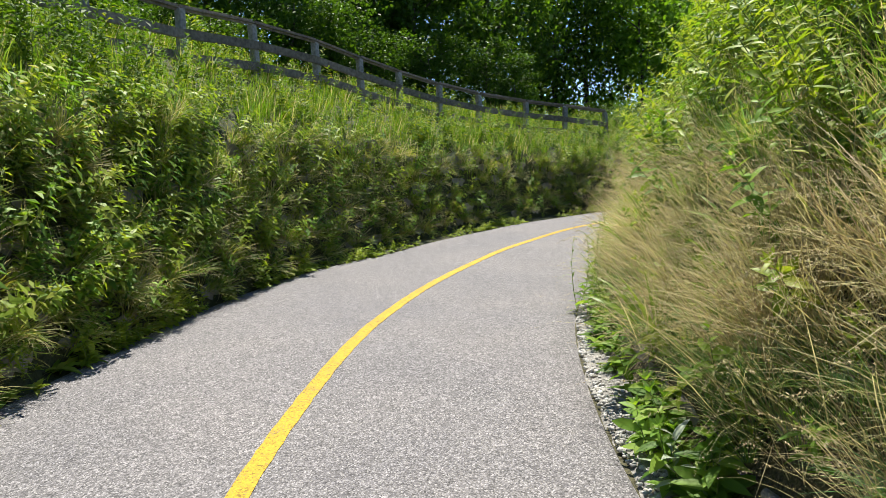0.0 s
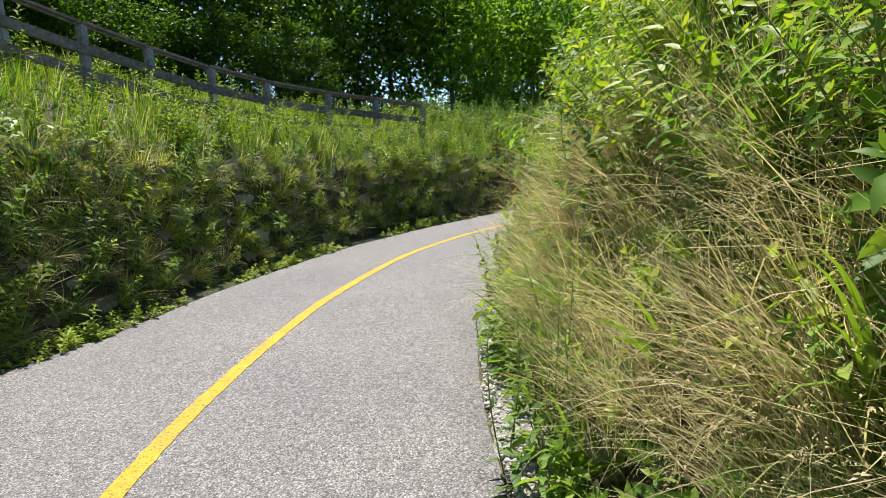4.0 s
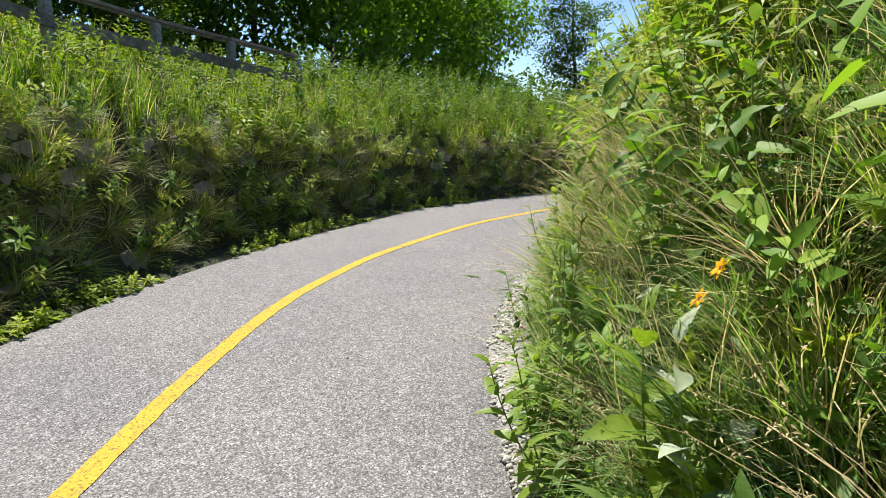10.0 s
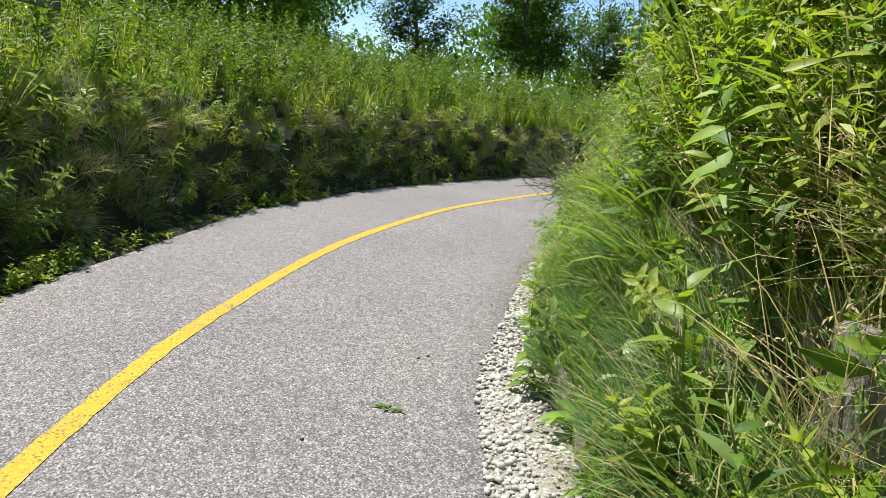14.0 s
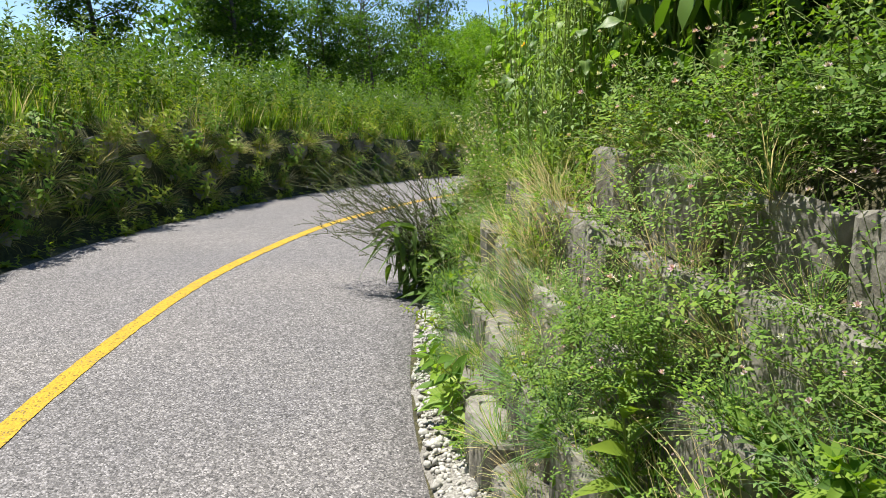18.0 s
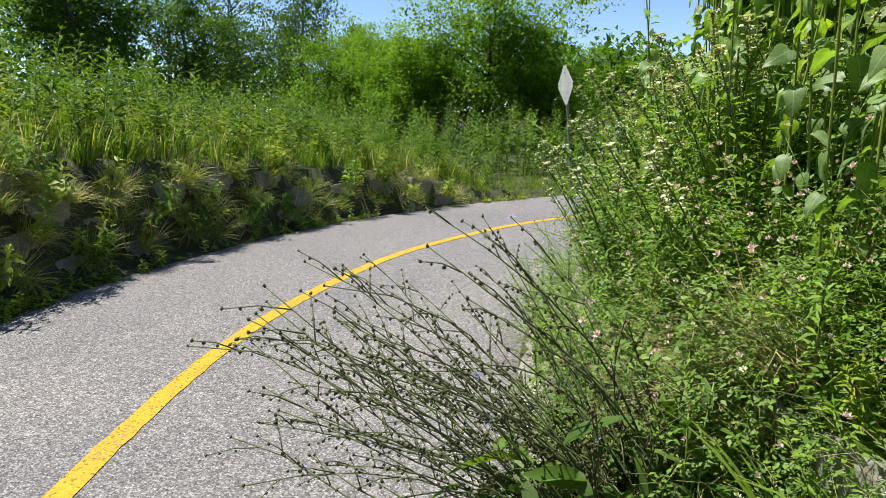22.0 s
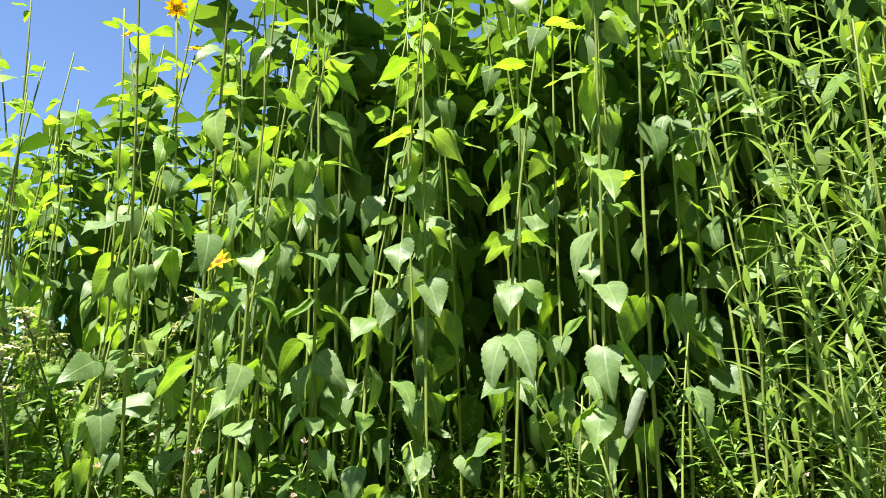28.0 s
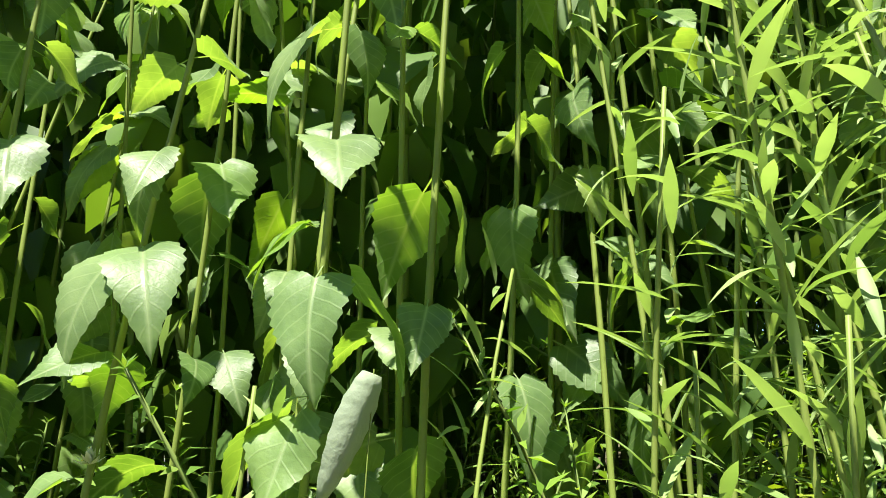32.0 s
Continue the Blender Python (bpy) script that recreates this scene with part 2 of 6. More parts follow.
M = {
    "asphalt": asphalt(),
    "paint": paint(),
    "soil": mineral("soil", [(0.3, (0.035, 0.026, 0.018)), (0.7, (0.11, 0.085, 0.055))], 24, 2.2, bump=0.8, depth=0.02),
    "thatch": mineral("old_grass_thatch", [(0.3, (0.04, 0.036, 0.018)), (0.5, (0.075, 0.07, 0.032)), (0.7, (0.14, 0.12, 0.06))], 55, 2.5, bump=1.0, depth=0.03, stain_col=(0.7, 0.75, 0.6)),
    "turf": mineral("turf", [(0.3, (0.02, 0.026, 0.009)), (0.7, (0.06, 0.068, 0.022))], 30, 0.8, bump=0.8, depth=0.02, stain_col=(1.3, 1.0, 0.5)),
    "concrete": mineral("weathered_concrete", [(0.25, (0.20, 0.187, 0.16)), (0.75, (0.38, 0.362, 0.32))], 42, 7, bump=0.8, depth=0.008, stain_col=(0.42, 0.39, 0.33), stain_amt=0.6, vary=0.22),
    "gravel": mineral("limestone_gravel", [(0.3, (0.32, 0.31, 0.285)), (0.7, (0.60, 0.58, 0.54))], 60, 9, bump=0.3, depth=0.002),
    "grit": mineral("grit", [(0.3, (0.12, 0.11, 0.095)), (0.7, (0.36, 0.345, 0.32))], 85, 3, bump=0.8, depth=0.006),
    "timber": mineral("grey_timber", [(0.3, (0.19, 0.185, 0.18)), (0.7, (0.38, 0.37, 0.36))], 18, 3, bump=0.4, depth=0.003, vary=0.25),
    "rail": mineral("brown_timber", [(0.3, (0.13, 0.105, 0.08)), (0.7, (0.28, 0.235, 0.185))], 18, 3, bump=0.4, depth=0.003, vary=0.3),
    "bark": mineral("bark", [(0.3, (0.035, 0.03, 0.024)), (0.7, (0.13, 0.115, 0.095))], 22, 3, bump=0.9, depth=0.02),
    "twig": mineral("dry_twig", [(0.3, (0.16, 0.12, 0.08)), (0.7, (0.36, 0.29, 0.2))], 40, 6),
    "steel": mineral("galvanised_steel", [(0.3, (0.13, 0.14, 0.145)), (0.7, (0.22, 0.23, 0.235))], 40, 6, rough=0.5, bump=0.1),
    "sign_back": mineral("sign_aluminium", [(0.3, (0.52, 0.53, 0.54)), (0.7, (0.62, 0.63, 0.64))], 20, 3, rough=0.45, bump=0.05),
    "car_paint": mineral("white_car_paint", [(0.3, (0.72, 0.73, 0.74)), (0.7, (0.78, 0.79, 0.8))], 3, 1, rough=0.25, bump=0.0, stain_amt=0.1),
    "glass": mineral("dark_glass", [(0.3, (0.02, 0.025, 0.03)), (0.7, (0.03, 0.035, 0.04))], 3, 1, rough=0.08, bump=0.0),
    "rubber": mineral("tyre_rubber", [(0.3, (0.02, 0.02, 0.02)), (0.7, (0.035, 0.035, 0.035))], 20, 3),
    "fine": leafy("fine_green_grass", [(0.09, 0.18, 0.04), (0.145, 0.27, 0.06), (0.21, 0.34, 0.08), (0.33, 0.38, 0.13)], 0.48),
    "blue": leafy("blue_green_grass", [(0.10, 0.20, 0.08), (0.155, 0.29, 0.12), (0.215, 0.36, 0.155)], 0.42, tint=(1.15, 1.3, 0.7)),
    "straw": leafy("straw_grass", [(0.44, 0.40, 0.18), (0.58, 0.51, 0.27), (0.66, 0.59, 0.36), (0.42, 0.42, 0.17)], 0.45, 0.7, tint=(1.1, 1.05, 0.85)),
    "seed": leafy("seed_heads", [(0.30, 0.235, 0.12), (0.5, 0.42, 0.27)], 0.2, 0.8, tint=(1.05, 1.0, 0.9)),
    "blade": leafy("broad_grass", [(0.11, 0.19, 0.025), (0.17, 0.27, 0.04), (0.24, 0.33, 0.065)], 0.4, 0.4),
    "weed": leafy("weed_leaves", [(0.07, 0.15, 0.022), (0.13, 0.245, 0.034), (0.20, 0.33, 0.05), (0.27, 0.38, 0.07)], 0.42, 0.5),
    "lime": leafy("lime_leaves", [(0.18, 0.27, 0.03), (0.26, 0.345, 0.045), (0.35, 0.39, 0.07)], 0.42, 0.45),
    "meadow": leafy("meadow_leaves", [(0.06, 0.135, 0.012), (0.115, 0.20, 0.016), (0.18, 0.26, 0.024), (0.28, 0.30, 0.04)], 0.45, 0.6),
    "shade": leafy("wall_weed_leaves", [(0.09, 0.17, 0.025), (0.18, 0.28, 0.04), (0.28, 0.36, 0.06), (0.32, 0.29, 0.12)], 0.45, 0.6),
    "bushleaf": leafy("bush_leaves", [(0.05, 0.115, 0.012), (0.09, 0.17, 0.018), (0.15, 0.23, 0.03)], 0.42, 0.55),
    "olive": leafy("olive_bunch_grass", [(0.18, 0.20, 0.06), (0.31, 0.29, 0.115), (0.44, 0.39, 0.19)], 0.45, 0.6),
    "tree": leafy("tree_leaves", [(0.035, 0.08, 0.012), (0.06, 0.13, 0.018), (0.10, 0.18, 0.025)], 0.42, 0.5),
    "locust": leafy("locust_leaves", [(0.09, 0.19, 0.018), (0.14, 0.26, 0.03), (0.19, 0.31, 0.045)], 0.48, 0.55),
    "cup": leafy("sunflower_leaves", [(0.125, 0.22, 0.07), (0.175, 0.28, 0.105), (0.22, 0.32, 0.14), (0.165, 0.30, 0.055)], 0.46, 0.45, 0.45, True, "ribbed", (1.5, 1.6, 0.3)),
    "cuptop": leafy("young_sunflower_leaves", [(0.17, 0.31, 0.045), (0.23, 0.37, 0.07), (0.28, 0.40, 0.10)], 0.48, 0.45, 0.35, True, "ribbed", (1.5, 1.6, 0.3)),
    # same leaves as cup, darkened: the thicket's inner shade is in the colour
    "cup_shaded": leafy("sunflower_leaves_painted_shade", [(0.06, 0.13, 0.025), (0.11, 0.20, 0.04), (0.19, 0.29, 0.065)], 0.36, 0.5),
    "goldleaf": leafy("goldenrod_leaves", [(0.20, 0.31, 0.095), (0.27, 0.38, 0.14), (0.32, 0.43, 0.175)], 0.36, 0.5, 0.35, True, tint=(1.25, 1.35, 0.55)),
    "darkleaf": leafy("chicory_leaves", [(0.05, 0.10, 0.02), (0.08, 0.15, 0.03), (0.13, 0.21, 0.05)], 0.3, 0.45, 0.35, True),
    "bigleaf": leafy("large_weed_leaves", [(0.07, 0.14, 0.025), (0.11, 0.20, 0.035), (0.16, 0.26, 0.05), (0.12, 0.19, 0.075)], 0.4, 0.5, 0.22, True, True),
    "limeleaf": leafy("lime_weed_leaves", [(0.16, 0.25, 0.03), (0.22, 0.31, 0.05)], 0.42, 0.45, 0.35, True),
    "rag": leafy("ragweed_leaves", [(0.20, 0.31, 0.10), (0.27, 0.38, 0.14), (0.34, 0.44, 0.18)], 0.35, 0.55),
    "paleleaf": leafy("pale_leaf_undersides", [(0.30, 0.37, 0.27), (0.42, 0.47, 0.38), (0.17, 0.26, 0.11)], 0.2, 0.6, 0.25, True, True, tint=(1.1, 1.2, 0.7)),
    "thistle": leafy("blue_green_thistle", [(0.16, 0.26, 0.17), (0.24, 0.34, 0.24)], 0.25, 0.55, 0.25, True, True, tint=(1.1, 1.25, 0.7)),
    "yellowish": leafy("yellow_green_leaves", [(0.33, 0.36, 0.03), (0.42, 0.42, 0.05)], 0.4, 0.5),
    "chicory": leafy("chicory_stems", [(0.055, 0.085, 0.03), (0.10, 0.12, 0.05)], 0.0, 0.6),
    "bud": leafy("chicory_buds", [(0.055, 0.06, 0.025), (0.11, 0.10, 0.05)], 0.0, 0.7),
    "stalk": leafy("plant_stalks", [(0.13, 0.19, 0.05), (0.20, 0.26, 0.08)], 0.1, 0.5),
    "cane": leafy("sunflower_stems", [(0.18, 0.25, 0.05), (0.25, 0.31, 0.08)], 0.05, 0.5),
    "vetch": leafy("vetch_leaflets", [(0.09, 0.18, 0.03), (0.14, 0.25, 0.045), (0.21, 0.31, 0.07)], 0.35, 0.5),
    "brown_stalk": leafy("brown_stalks", [(0.10, 0.085, 0.045), (0.17, 0.13, 0.07)], 0.05, 0.6),
    "white": leafy("white_petals", [(0.55, 0.55, 0.46), (0.75, 0.74, 0.68)], 0.25, 0.7),
    "pink": leafy("pink_petals", [(0.50, 0.30, 0.45), (0.66, 0.50, 0.63), (0.70, 0.64, 0.69)], 0.3, 0.7),
    "blueflower": leafy("blue_petals", [(0.26, 0.27, 0.62), (0.36, 0.36, 0.72)], 0.3, 0.7),
    "yellow": leafy("yellow_petals", [(0.85, 0.42, 0.01), (0.92, 0.55, 0.02)], 0.3, 0.6),
    "eye": leafy("flower_eyes", [(0.20, 0.09, 0.01), (0.35, 0.18, 0.02)], 0.0, 0.9),
}


# ---- building meshes ----
def part(name, bm, mat, parent=None, label="", smooth=False):
    """Links a bmesh as one mesh object, under a thing or a part."""
    me = bpy.data.meshes.new(name)
    bm.to_mesh(me)
    bm.free()
    me.materials.append(mat)
    if smooth:
        me.polygons.foreach_set("use_smooth", [True] * len(me.polygons))
    ob = new(name, me)
    if parent:
        ob.parent = parent
    if label:
        ob["label"] = label
    return ob


def again(name, me, parent, m):
    """One more part on a mesh that exists, at the pose m under its parent."""
    ob = new(name, me)
    ob.parent = parent
    ob.matrix_basis = m
    return ob


def thing(name, m, label, category, group=""):
    e = new(name)
    e.empty_display_size = 0.1
    e.matrix_basis = m
    return tagged(e, label, category, group)


def box(bm, sx, sy, sz, at=(0, 0, 0), bevel=0.0):
    made = bmesh.ops.create_cube(bm, size=1.0, matrix=Matrix.Translation(at) @ Matrix.Diagonal((sx, sy, sz, 1)))
    if bevel:
        edges = list({e for v in made["verts"] for e in v.link_edges})
        bmesh.ops.bevel(bm, geom=edges, offset=bevel, segments=2, affect="EDGES")
    return bm


def tube(points, radii, sides=6):
    """Vertices and faces of a tapered round rod along points."""
    pts = np.asarray(points, float)
    way = np.gradient(pts, axis=0)
    way /= np.linalg.norm(way, axis=1)[:, None] + 1e-9
    ref = np.where(np.abs(way[:, 2:3]) < 0.9, np.array([[0, 0, 1.0]]), np.array([[1.0, 0, 0]]))
    u = np.cross(way, ref)
    u /= np.linalg.norm(u, axis=1)[:, None] + 1e-9
    w = np.cross(way, u)
    a = np.arange(sides) * 2 * math.pi / sides
    ring = np.cos(a)[None, :, None] * u[:, None] + np.sin(a)[None, :, None] * w[:, None]
    v = (pts[:, None] + ring * np.asarray(radii, float)[:, None, None]).reshape(-1, 3)
    f = [(i * sides + j, i * sides + (j + 1) % sides, (i + 1) * sides + (j + 1) % sides, (i + 1) * sides + j) for i in range(len(pts) - 1) for j in range(sides)]
    f.append(tuple(range(sides))[::-1])
    f.append(tuple((len(pts) - 1) * sides + j for j in range(sides)))
    return v, f


class Shape:
    """A small template: vertices, faces and the number of each face's material."""

    def __init__(self):
        self.v, self.f, self.m, self.n = [], [], [], 0

    def add(self, v, f, m=0):
        v = np.asarray(v, float)
        self.v.append(v)
        self.f += [tuple(i + self.n for i in face) for face in f]
        self.m += [m] * len(f)
        self.n += len(v)
        return self

    def done(self):
        self.v = np.concatenate(self.v) if isinstance(self.v, list) else self.v
        self.total = np.array([len(f) for f in self.f])
        self.loops = np.array([i for f in self.f for i in f])
        self.m = np.array(self.m)
        return self


class Heap:
    """Many copies of templates laid into one mesh."""

    def __init__(self):
        self.v, self.l, self.t, self.m, self.n = [], [], [], [], 0

    def lay(self, shape, places, turns, sizes, tilt=None, tip=None):
        """turns: about z, in radians; tilt: how far each leans from upright towards the way tip (radians)."""
        places, k = np.asarray(places, float), len(places)
        if not k:
            return
        c, s = np.cos(turns), np.sin(turns)
        v = shape.v[None] * np.broadcast_to(np.asarray(sizes, float), (k,))[:, None, None]
        x = v[..., 0] * c[:, None] - v[..., 1] * s[:, None]
        y = v[..., 0] * s[:, None] + v[..., 1] * c[:, None]
        z = v[..., 2]
        if tilt is not None:
            tilt, tip = np.broadcast_to(tilt, (k,))[:, None], np.broadcast_to(tip, (k,))[:, None]
            along, across = x * np.cos(tip) + y * np.sin(tip), -x * np.sin(tip) + y * np.cos(tip)
            along, z = along * np.cos(tilt) + z * np.sin(tilt), z * np.cos(tilt) - along * np.sin(tilt)
            x, y = along * np.cos(tip) - across * np.sin(tip), along * np.sin(tip) + across * np.cos(tip)
        v = np.stack([x, y, z], -1) + places[:, None]
        nv = len(shape.v)
        self.v.append(v.reshape(-1, 3))
        self.l.append((shape.loops[None] + (self.n + nv * np.arange(k))[:, None]).ravel())
        self.t.append(np.tile(shape.total, k))
        self.m.append(np.tile(shape.m, k))
        self.n += nv * k

    def mesh(self, name, mats, smooth=False):
        v, l, t, m = (np.concatenate(a) for a in (self.v, self.l, self.t, self.m))
        me = bpy.data.meshes.new(name)
        me.vertices.add(len(v))
        me.vertices.foreach_set("co", v.astype(np.float32).ravel())
        me.loops.add(len(l))
        me.loops.foreach_set("vertex_index", l.astype(np.int32))
        me.polygons.add(len(t))
        me.polygons.foreach_set("loop_start", np.r_[0, np.cumsum(t)[:-1]].astype(np.int32))
        for name_ in mats:
            me.materials.append(M[name_])
        me.polygons.foreach_set("material_index", m.astype(np.int32))
        if smooth:
            me.polygons.foreach_set("use_smooth", np.ones(len(t), bool))
        me.update(calc_edges=True)
        return me

    def object(self, name, mats, label, category, kind="stuff", parent=None, smooth=False):
        ob = new(name, self.mesh(name, mats, smooth))
        if parent:
            ob.parent = parent
        return tagged(ob, label, category, kind=kind)


def from_shape(name, shape, mats, parent=None, smooth=True):
    h = Heap()
    h.lay(shape, np.zeros((1, 3)), np.zeros(1), 1.0)
    ob = new(name, h.mesh(name, mats, smooth))
    if parent:
        ob.parent = parent
    return ob


rng = np.random.default_rng(7)


def blade(shape, length, width, az, lean, bend, mat, segs=3, at=(0, 0, 0), rise=0.0):
    """A grass blade that leaves its root leaning and bows over by bend (radians)."""
    u = np.linspace(0, 1, segs + 1)
    ang = lean + bend * u ** 1.4
    step = length / segs
    out = np.r_[0, np.cumsum(np.sin(ang[:-1]) * step)]
    up = np.r_[0, np.cumsum(np.cos(ang[:-1]) * step)]
    ca, sa = math.cos(az), math.sin(az)
    mid = np.stack([out * ca, out * sa, up + rise], 1) + np.asarray(at)
    w = width * 0.5 * np.array([0.7 + 0.6 * math.sin(math.pi * min(x * 1.1, 1)) for x in u]) * (1 - u ** 3)
    side = np.array([-sa, ca, 0.0])
    left, right = mid[:-1] - side * w[:-1, None], mid[:-1] + side * w[:-1, None]
    v = np.concatenate([left, right, mid[-1:]])
    k = segs
    f = [(i, i + k, i + k + 1, i + 1) for i in range(k - 1)] + [(k - 1, 2 * k - 1, 2 * k)]
    shape.add(v, f, mat)
    return mid


def leaf_points(length, width, fold=0.25, droop=0.35, n=4):
    """A leaf along +x, folded on its rib, that bows down to its tip; n: stations along it."""
    u = np.array([0, 0.3, 0.68, 1.0]) if n == 4 else np.linspace(0, 1, n)
    w = np.interp(u, [0, 0.12, 0.3, 0.5, 0.68, 0.85, 1], [0.12, 0.62, 0.95, 1.0, 0.78, 0.4, 0.0]) * width * 0.5
    if n > 6:
        w = w * (1 + 0.05 * np.sin(u * 31))
    z = -droop * length * u ** 2
    x = length * u * (1 - 0.15 * droop)
    rib = np.stack([x, 0 * u, z], 1)
    lift = fold * w + (0.03 * length * np.sin(u * 8) * (w > 0) * 0.4 if n > 6 else 0)
    a, b = np.stack([x, w, z + lift], 1)[:-1], np.stack([x, -w, z + fold * w], 1)[:-1]
    v = np.concatenate([rib, a, b])
    k = n - 1
    f = []
    for i in range(k - 1):
        f += [(i, i + 1, n + i + 1, n + i), (i + 1, i, n + k + i, n + k + i + 1)]
    f += [(k - 1, k, n + k - 1), (k, k - 1, n + 2 * k - 1)]
    return v, f


def simple_leaf(length, width, droop=0.3):
    """A leaf of four corners, for crowds."""
    return np.array([(0, 0, 0), (length * 0.45, width * 0.5, 0.03 * length), (length, 0, -droop * length), (length * 0.45, -width * 0.5, 0.03 * length)]), [(0, 3, 2, 1)]


def turned(v, az=0.0, pitch=0.0, at=(0, 0, 0), roll=0.0):
    v = np.asarray(v, float)
    if roll:
        v = np.stack([v[:, 0], v[:, 1] * math.cos(roll) - v[:, 2] * math.sin(roll), v[:, 1] * math.sin(roll) + v[:, 2] * math.cos(roll)], 1)
    x, z = v[:, 0] * math.cos(pitch) - v[:, 2] * math.sin(pitch), v[:, 0] * math.sin(pitch) + v[:, 2] * math.cos(pitch)
    return np.stack([x * math.cos(az) - v[:, 1] * math.sin(az), x * math.sin(az) + v[:, 1] * math.cos(az), z], 1) + np.asarray(at)


def tuft(n, length, width, lean, bend, mats, spread=0.06, segs=3, seeds=0):
    """A grass tuft; mats: numbers of materials to draw from. seeds: how many blades end in a seed head of the last one."""
    s = Shape()
    for i in range(n):
        r = spread * math.sqrt(rng.random())
        a = rng.random() * 6.283
        mid = blade(s, length * rng.uniform(0.55, 1.1), width * rng.uniform(0.7, 1.3), a + rng.normal(0, 0.5), abs(rng.normal(lean, 0.2)), bend * rng.uniform(0.5, 1.3), int(rng.choice(mats)), segs, (r * math.cos(a), r * math.sin(a), -0.02))
        if i < seeds:
            end, way = mid[-1], mid[-1] - mid[-2]
            way = way / np.linalg.norm(way)
            for q in range(5):
                v, f = simple_leaf(0.013, 0.004)
                s.add(turned(v, rng.random() * 6.283, rng.uniform(-0.4, 0.8), end - way * q * 0.012), f, max(mats))
    return s.done()


def weed(height, pairs, length, width, leafmat, stalkmat, up=0.3, droop=0.3, bow=0.1, full=True, jitter=0.3):
    """An upright leafy stem."""
    s = Shape()
    u = np.linspace(0, 1, 6)
    a0 = rng.random() * 6.283
    pts = np.stack([bow * height * u ** 2 * math.cos(a0), bow * height * u ** 2 * math.sin(a0), height * u - 0.02], 1)
    v, f = tube(pts, 0.004 * (1.2 - u) * (height / 0.6) ** 0.6 + 0.0008, 4)
    s.add(v, f, stalkmat)
    a = rng.random() * 6.283
    for i in range(pairs):
        k = (i + 0.6) / pairs
        at = [np.interp(k, u, pts[:, c]) for c in range(3)]
        size = (0.55 + 0.75 * math.sin(math.pi * min(k * 0.85 + 0.12, 1))) * rng.uniform(0.8, 1.15)
        for side in (0, math.pi) if pairs < 30 else (0,):
            v, f = (leaf_points if full else simple_leaf)(length * size, width * size, droop=droop * rng.uniform(0.4, 1.5))
            s.add(turned(v, a + side + rng.normal(0, jitter), up + rng.normal(0, 0.25), at, rng.normal(0, 0.3)), f, leafmat)
        a += 2.4 if pairs >= 30 else 1.57
    for q in range(5):
        v, f = simple_leaf(length * 0.45, width * 0.45, 0.1)
        s.add(turned(v, q * 1.3, 0.9, pts[-1]), f, leafmat)
    return s.done()


def rosette(n, length, width, leafmat, up=0.6, droop=0.5):
    s = Shape()
    for i in range(n):
        v, f = leaf_points(length * rng.uniform(0.6, 1.1), width * rng.uniform(0.7, 1.1), 0.3, droop * rng.uniform(0.6, 1.4))
        s.add(turned(v, i * 2.4 + rng.normal(0, 0.2), rng.uniform(0.25, up + 0.4), (0, 0, 0.01 + 0.01 * i / n), rng.normal(0, 0.2)), f, leafmat)
    return s.done()


def flat_flower(radius, petals, mat, eye=None):
    s = Shape()
    for i in range(petals):
        v, f = simple_leaf(radius, radius * 5.2 / petals, 0.1)
        s.add(turned(v, i * 6.283 / petals, rng.uniform(0.0, 0.5)), f, mat)
    if eye is not None:
        v = [(radius * 0.32 * math.cos(a), radius * 0.32 * math.sin(a), 0.02 * radius) for a in np.arange(6) * 1.047] + [(0, 0, radius * 0.25)]
        s.add(v, [(i, (i + 1) % 6, 6) for i in range(6)], eye)
    return s

# ---- ground, path, banks ----
EDGE_L, EDGE_R = -1.62, 1.88       # the asphalt's edges
WALL_L, WALL_R = -2.06, 2.14       # the feet of the two planted walls
RUN_L, RUN_R = 0.30, 0.46          # how far each steps back per metre of height


def edge_left(s):
    return np.interp(s, [-12, 6.0, 8, 17, 18.2, 25, 29], [-2.0, -1.98, -1.62, -1.62, -1.74, -1.84, -1.9])


def edge_right(s):
    return np.interp(s, [9, 11.3, 14, 15.5], [1.9, 1.77, 1.76, 1.9])


def rise_left(s):
    """Height of the planted wall on the left of the path."""
    return np.interp(s, [-12, 2, 6, 11.5, 15, 18, 21.5, 24, 26, 28, 29.5, 31], [2.3, 2.2, 2.0, 1.6, 1.35, 1.2, 1.1, 0.95, 0.75, 0.5, 0.12, 0.02])


def rise_right(s):
    return np.interp(s, [-12, 4, 10, 13, 17, 19, 22, 28, 34], [2.4, 2.2, 1.9, 1.65, 1.25, 0.95, 0.8, 0.6, 0.1])


# fence posts: s, d, ground height, height
FENCE = [(x, -4.5, top - 1.0, 1.0) for x, top in ((-1.2, 3.7), (0.2, 3.75), (1.6, 3.8), (3.0, 3.85), (4.4, 3.88), (5.8, 3.9), (7.25, 3.9), (8.65, 3.95), (10.0, 3.86), (11.05, 3.66), (12.05, 3.46), (13.1, 3.25), (14.25, 3.07), (15.6, 2.92), (16.7, 2.82), (17.9, 2.66))]


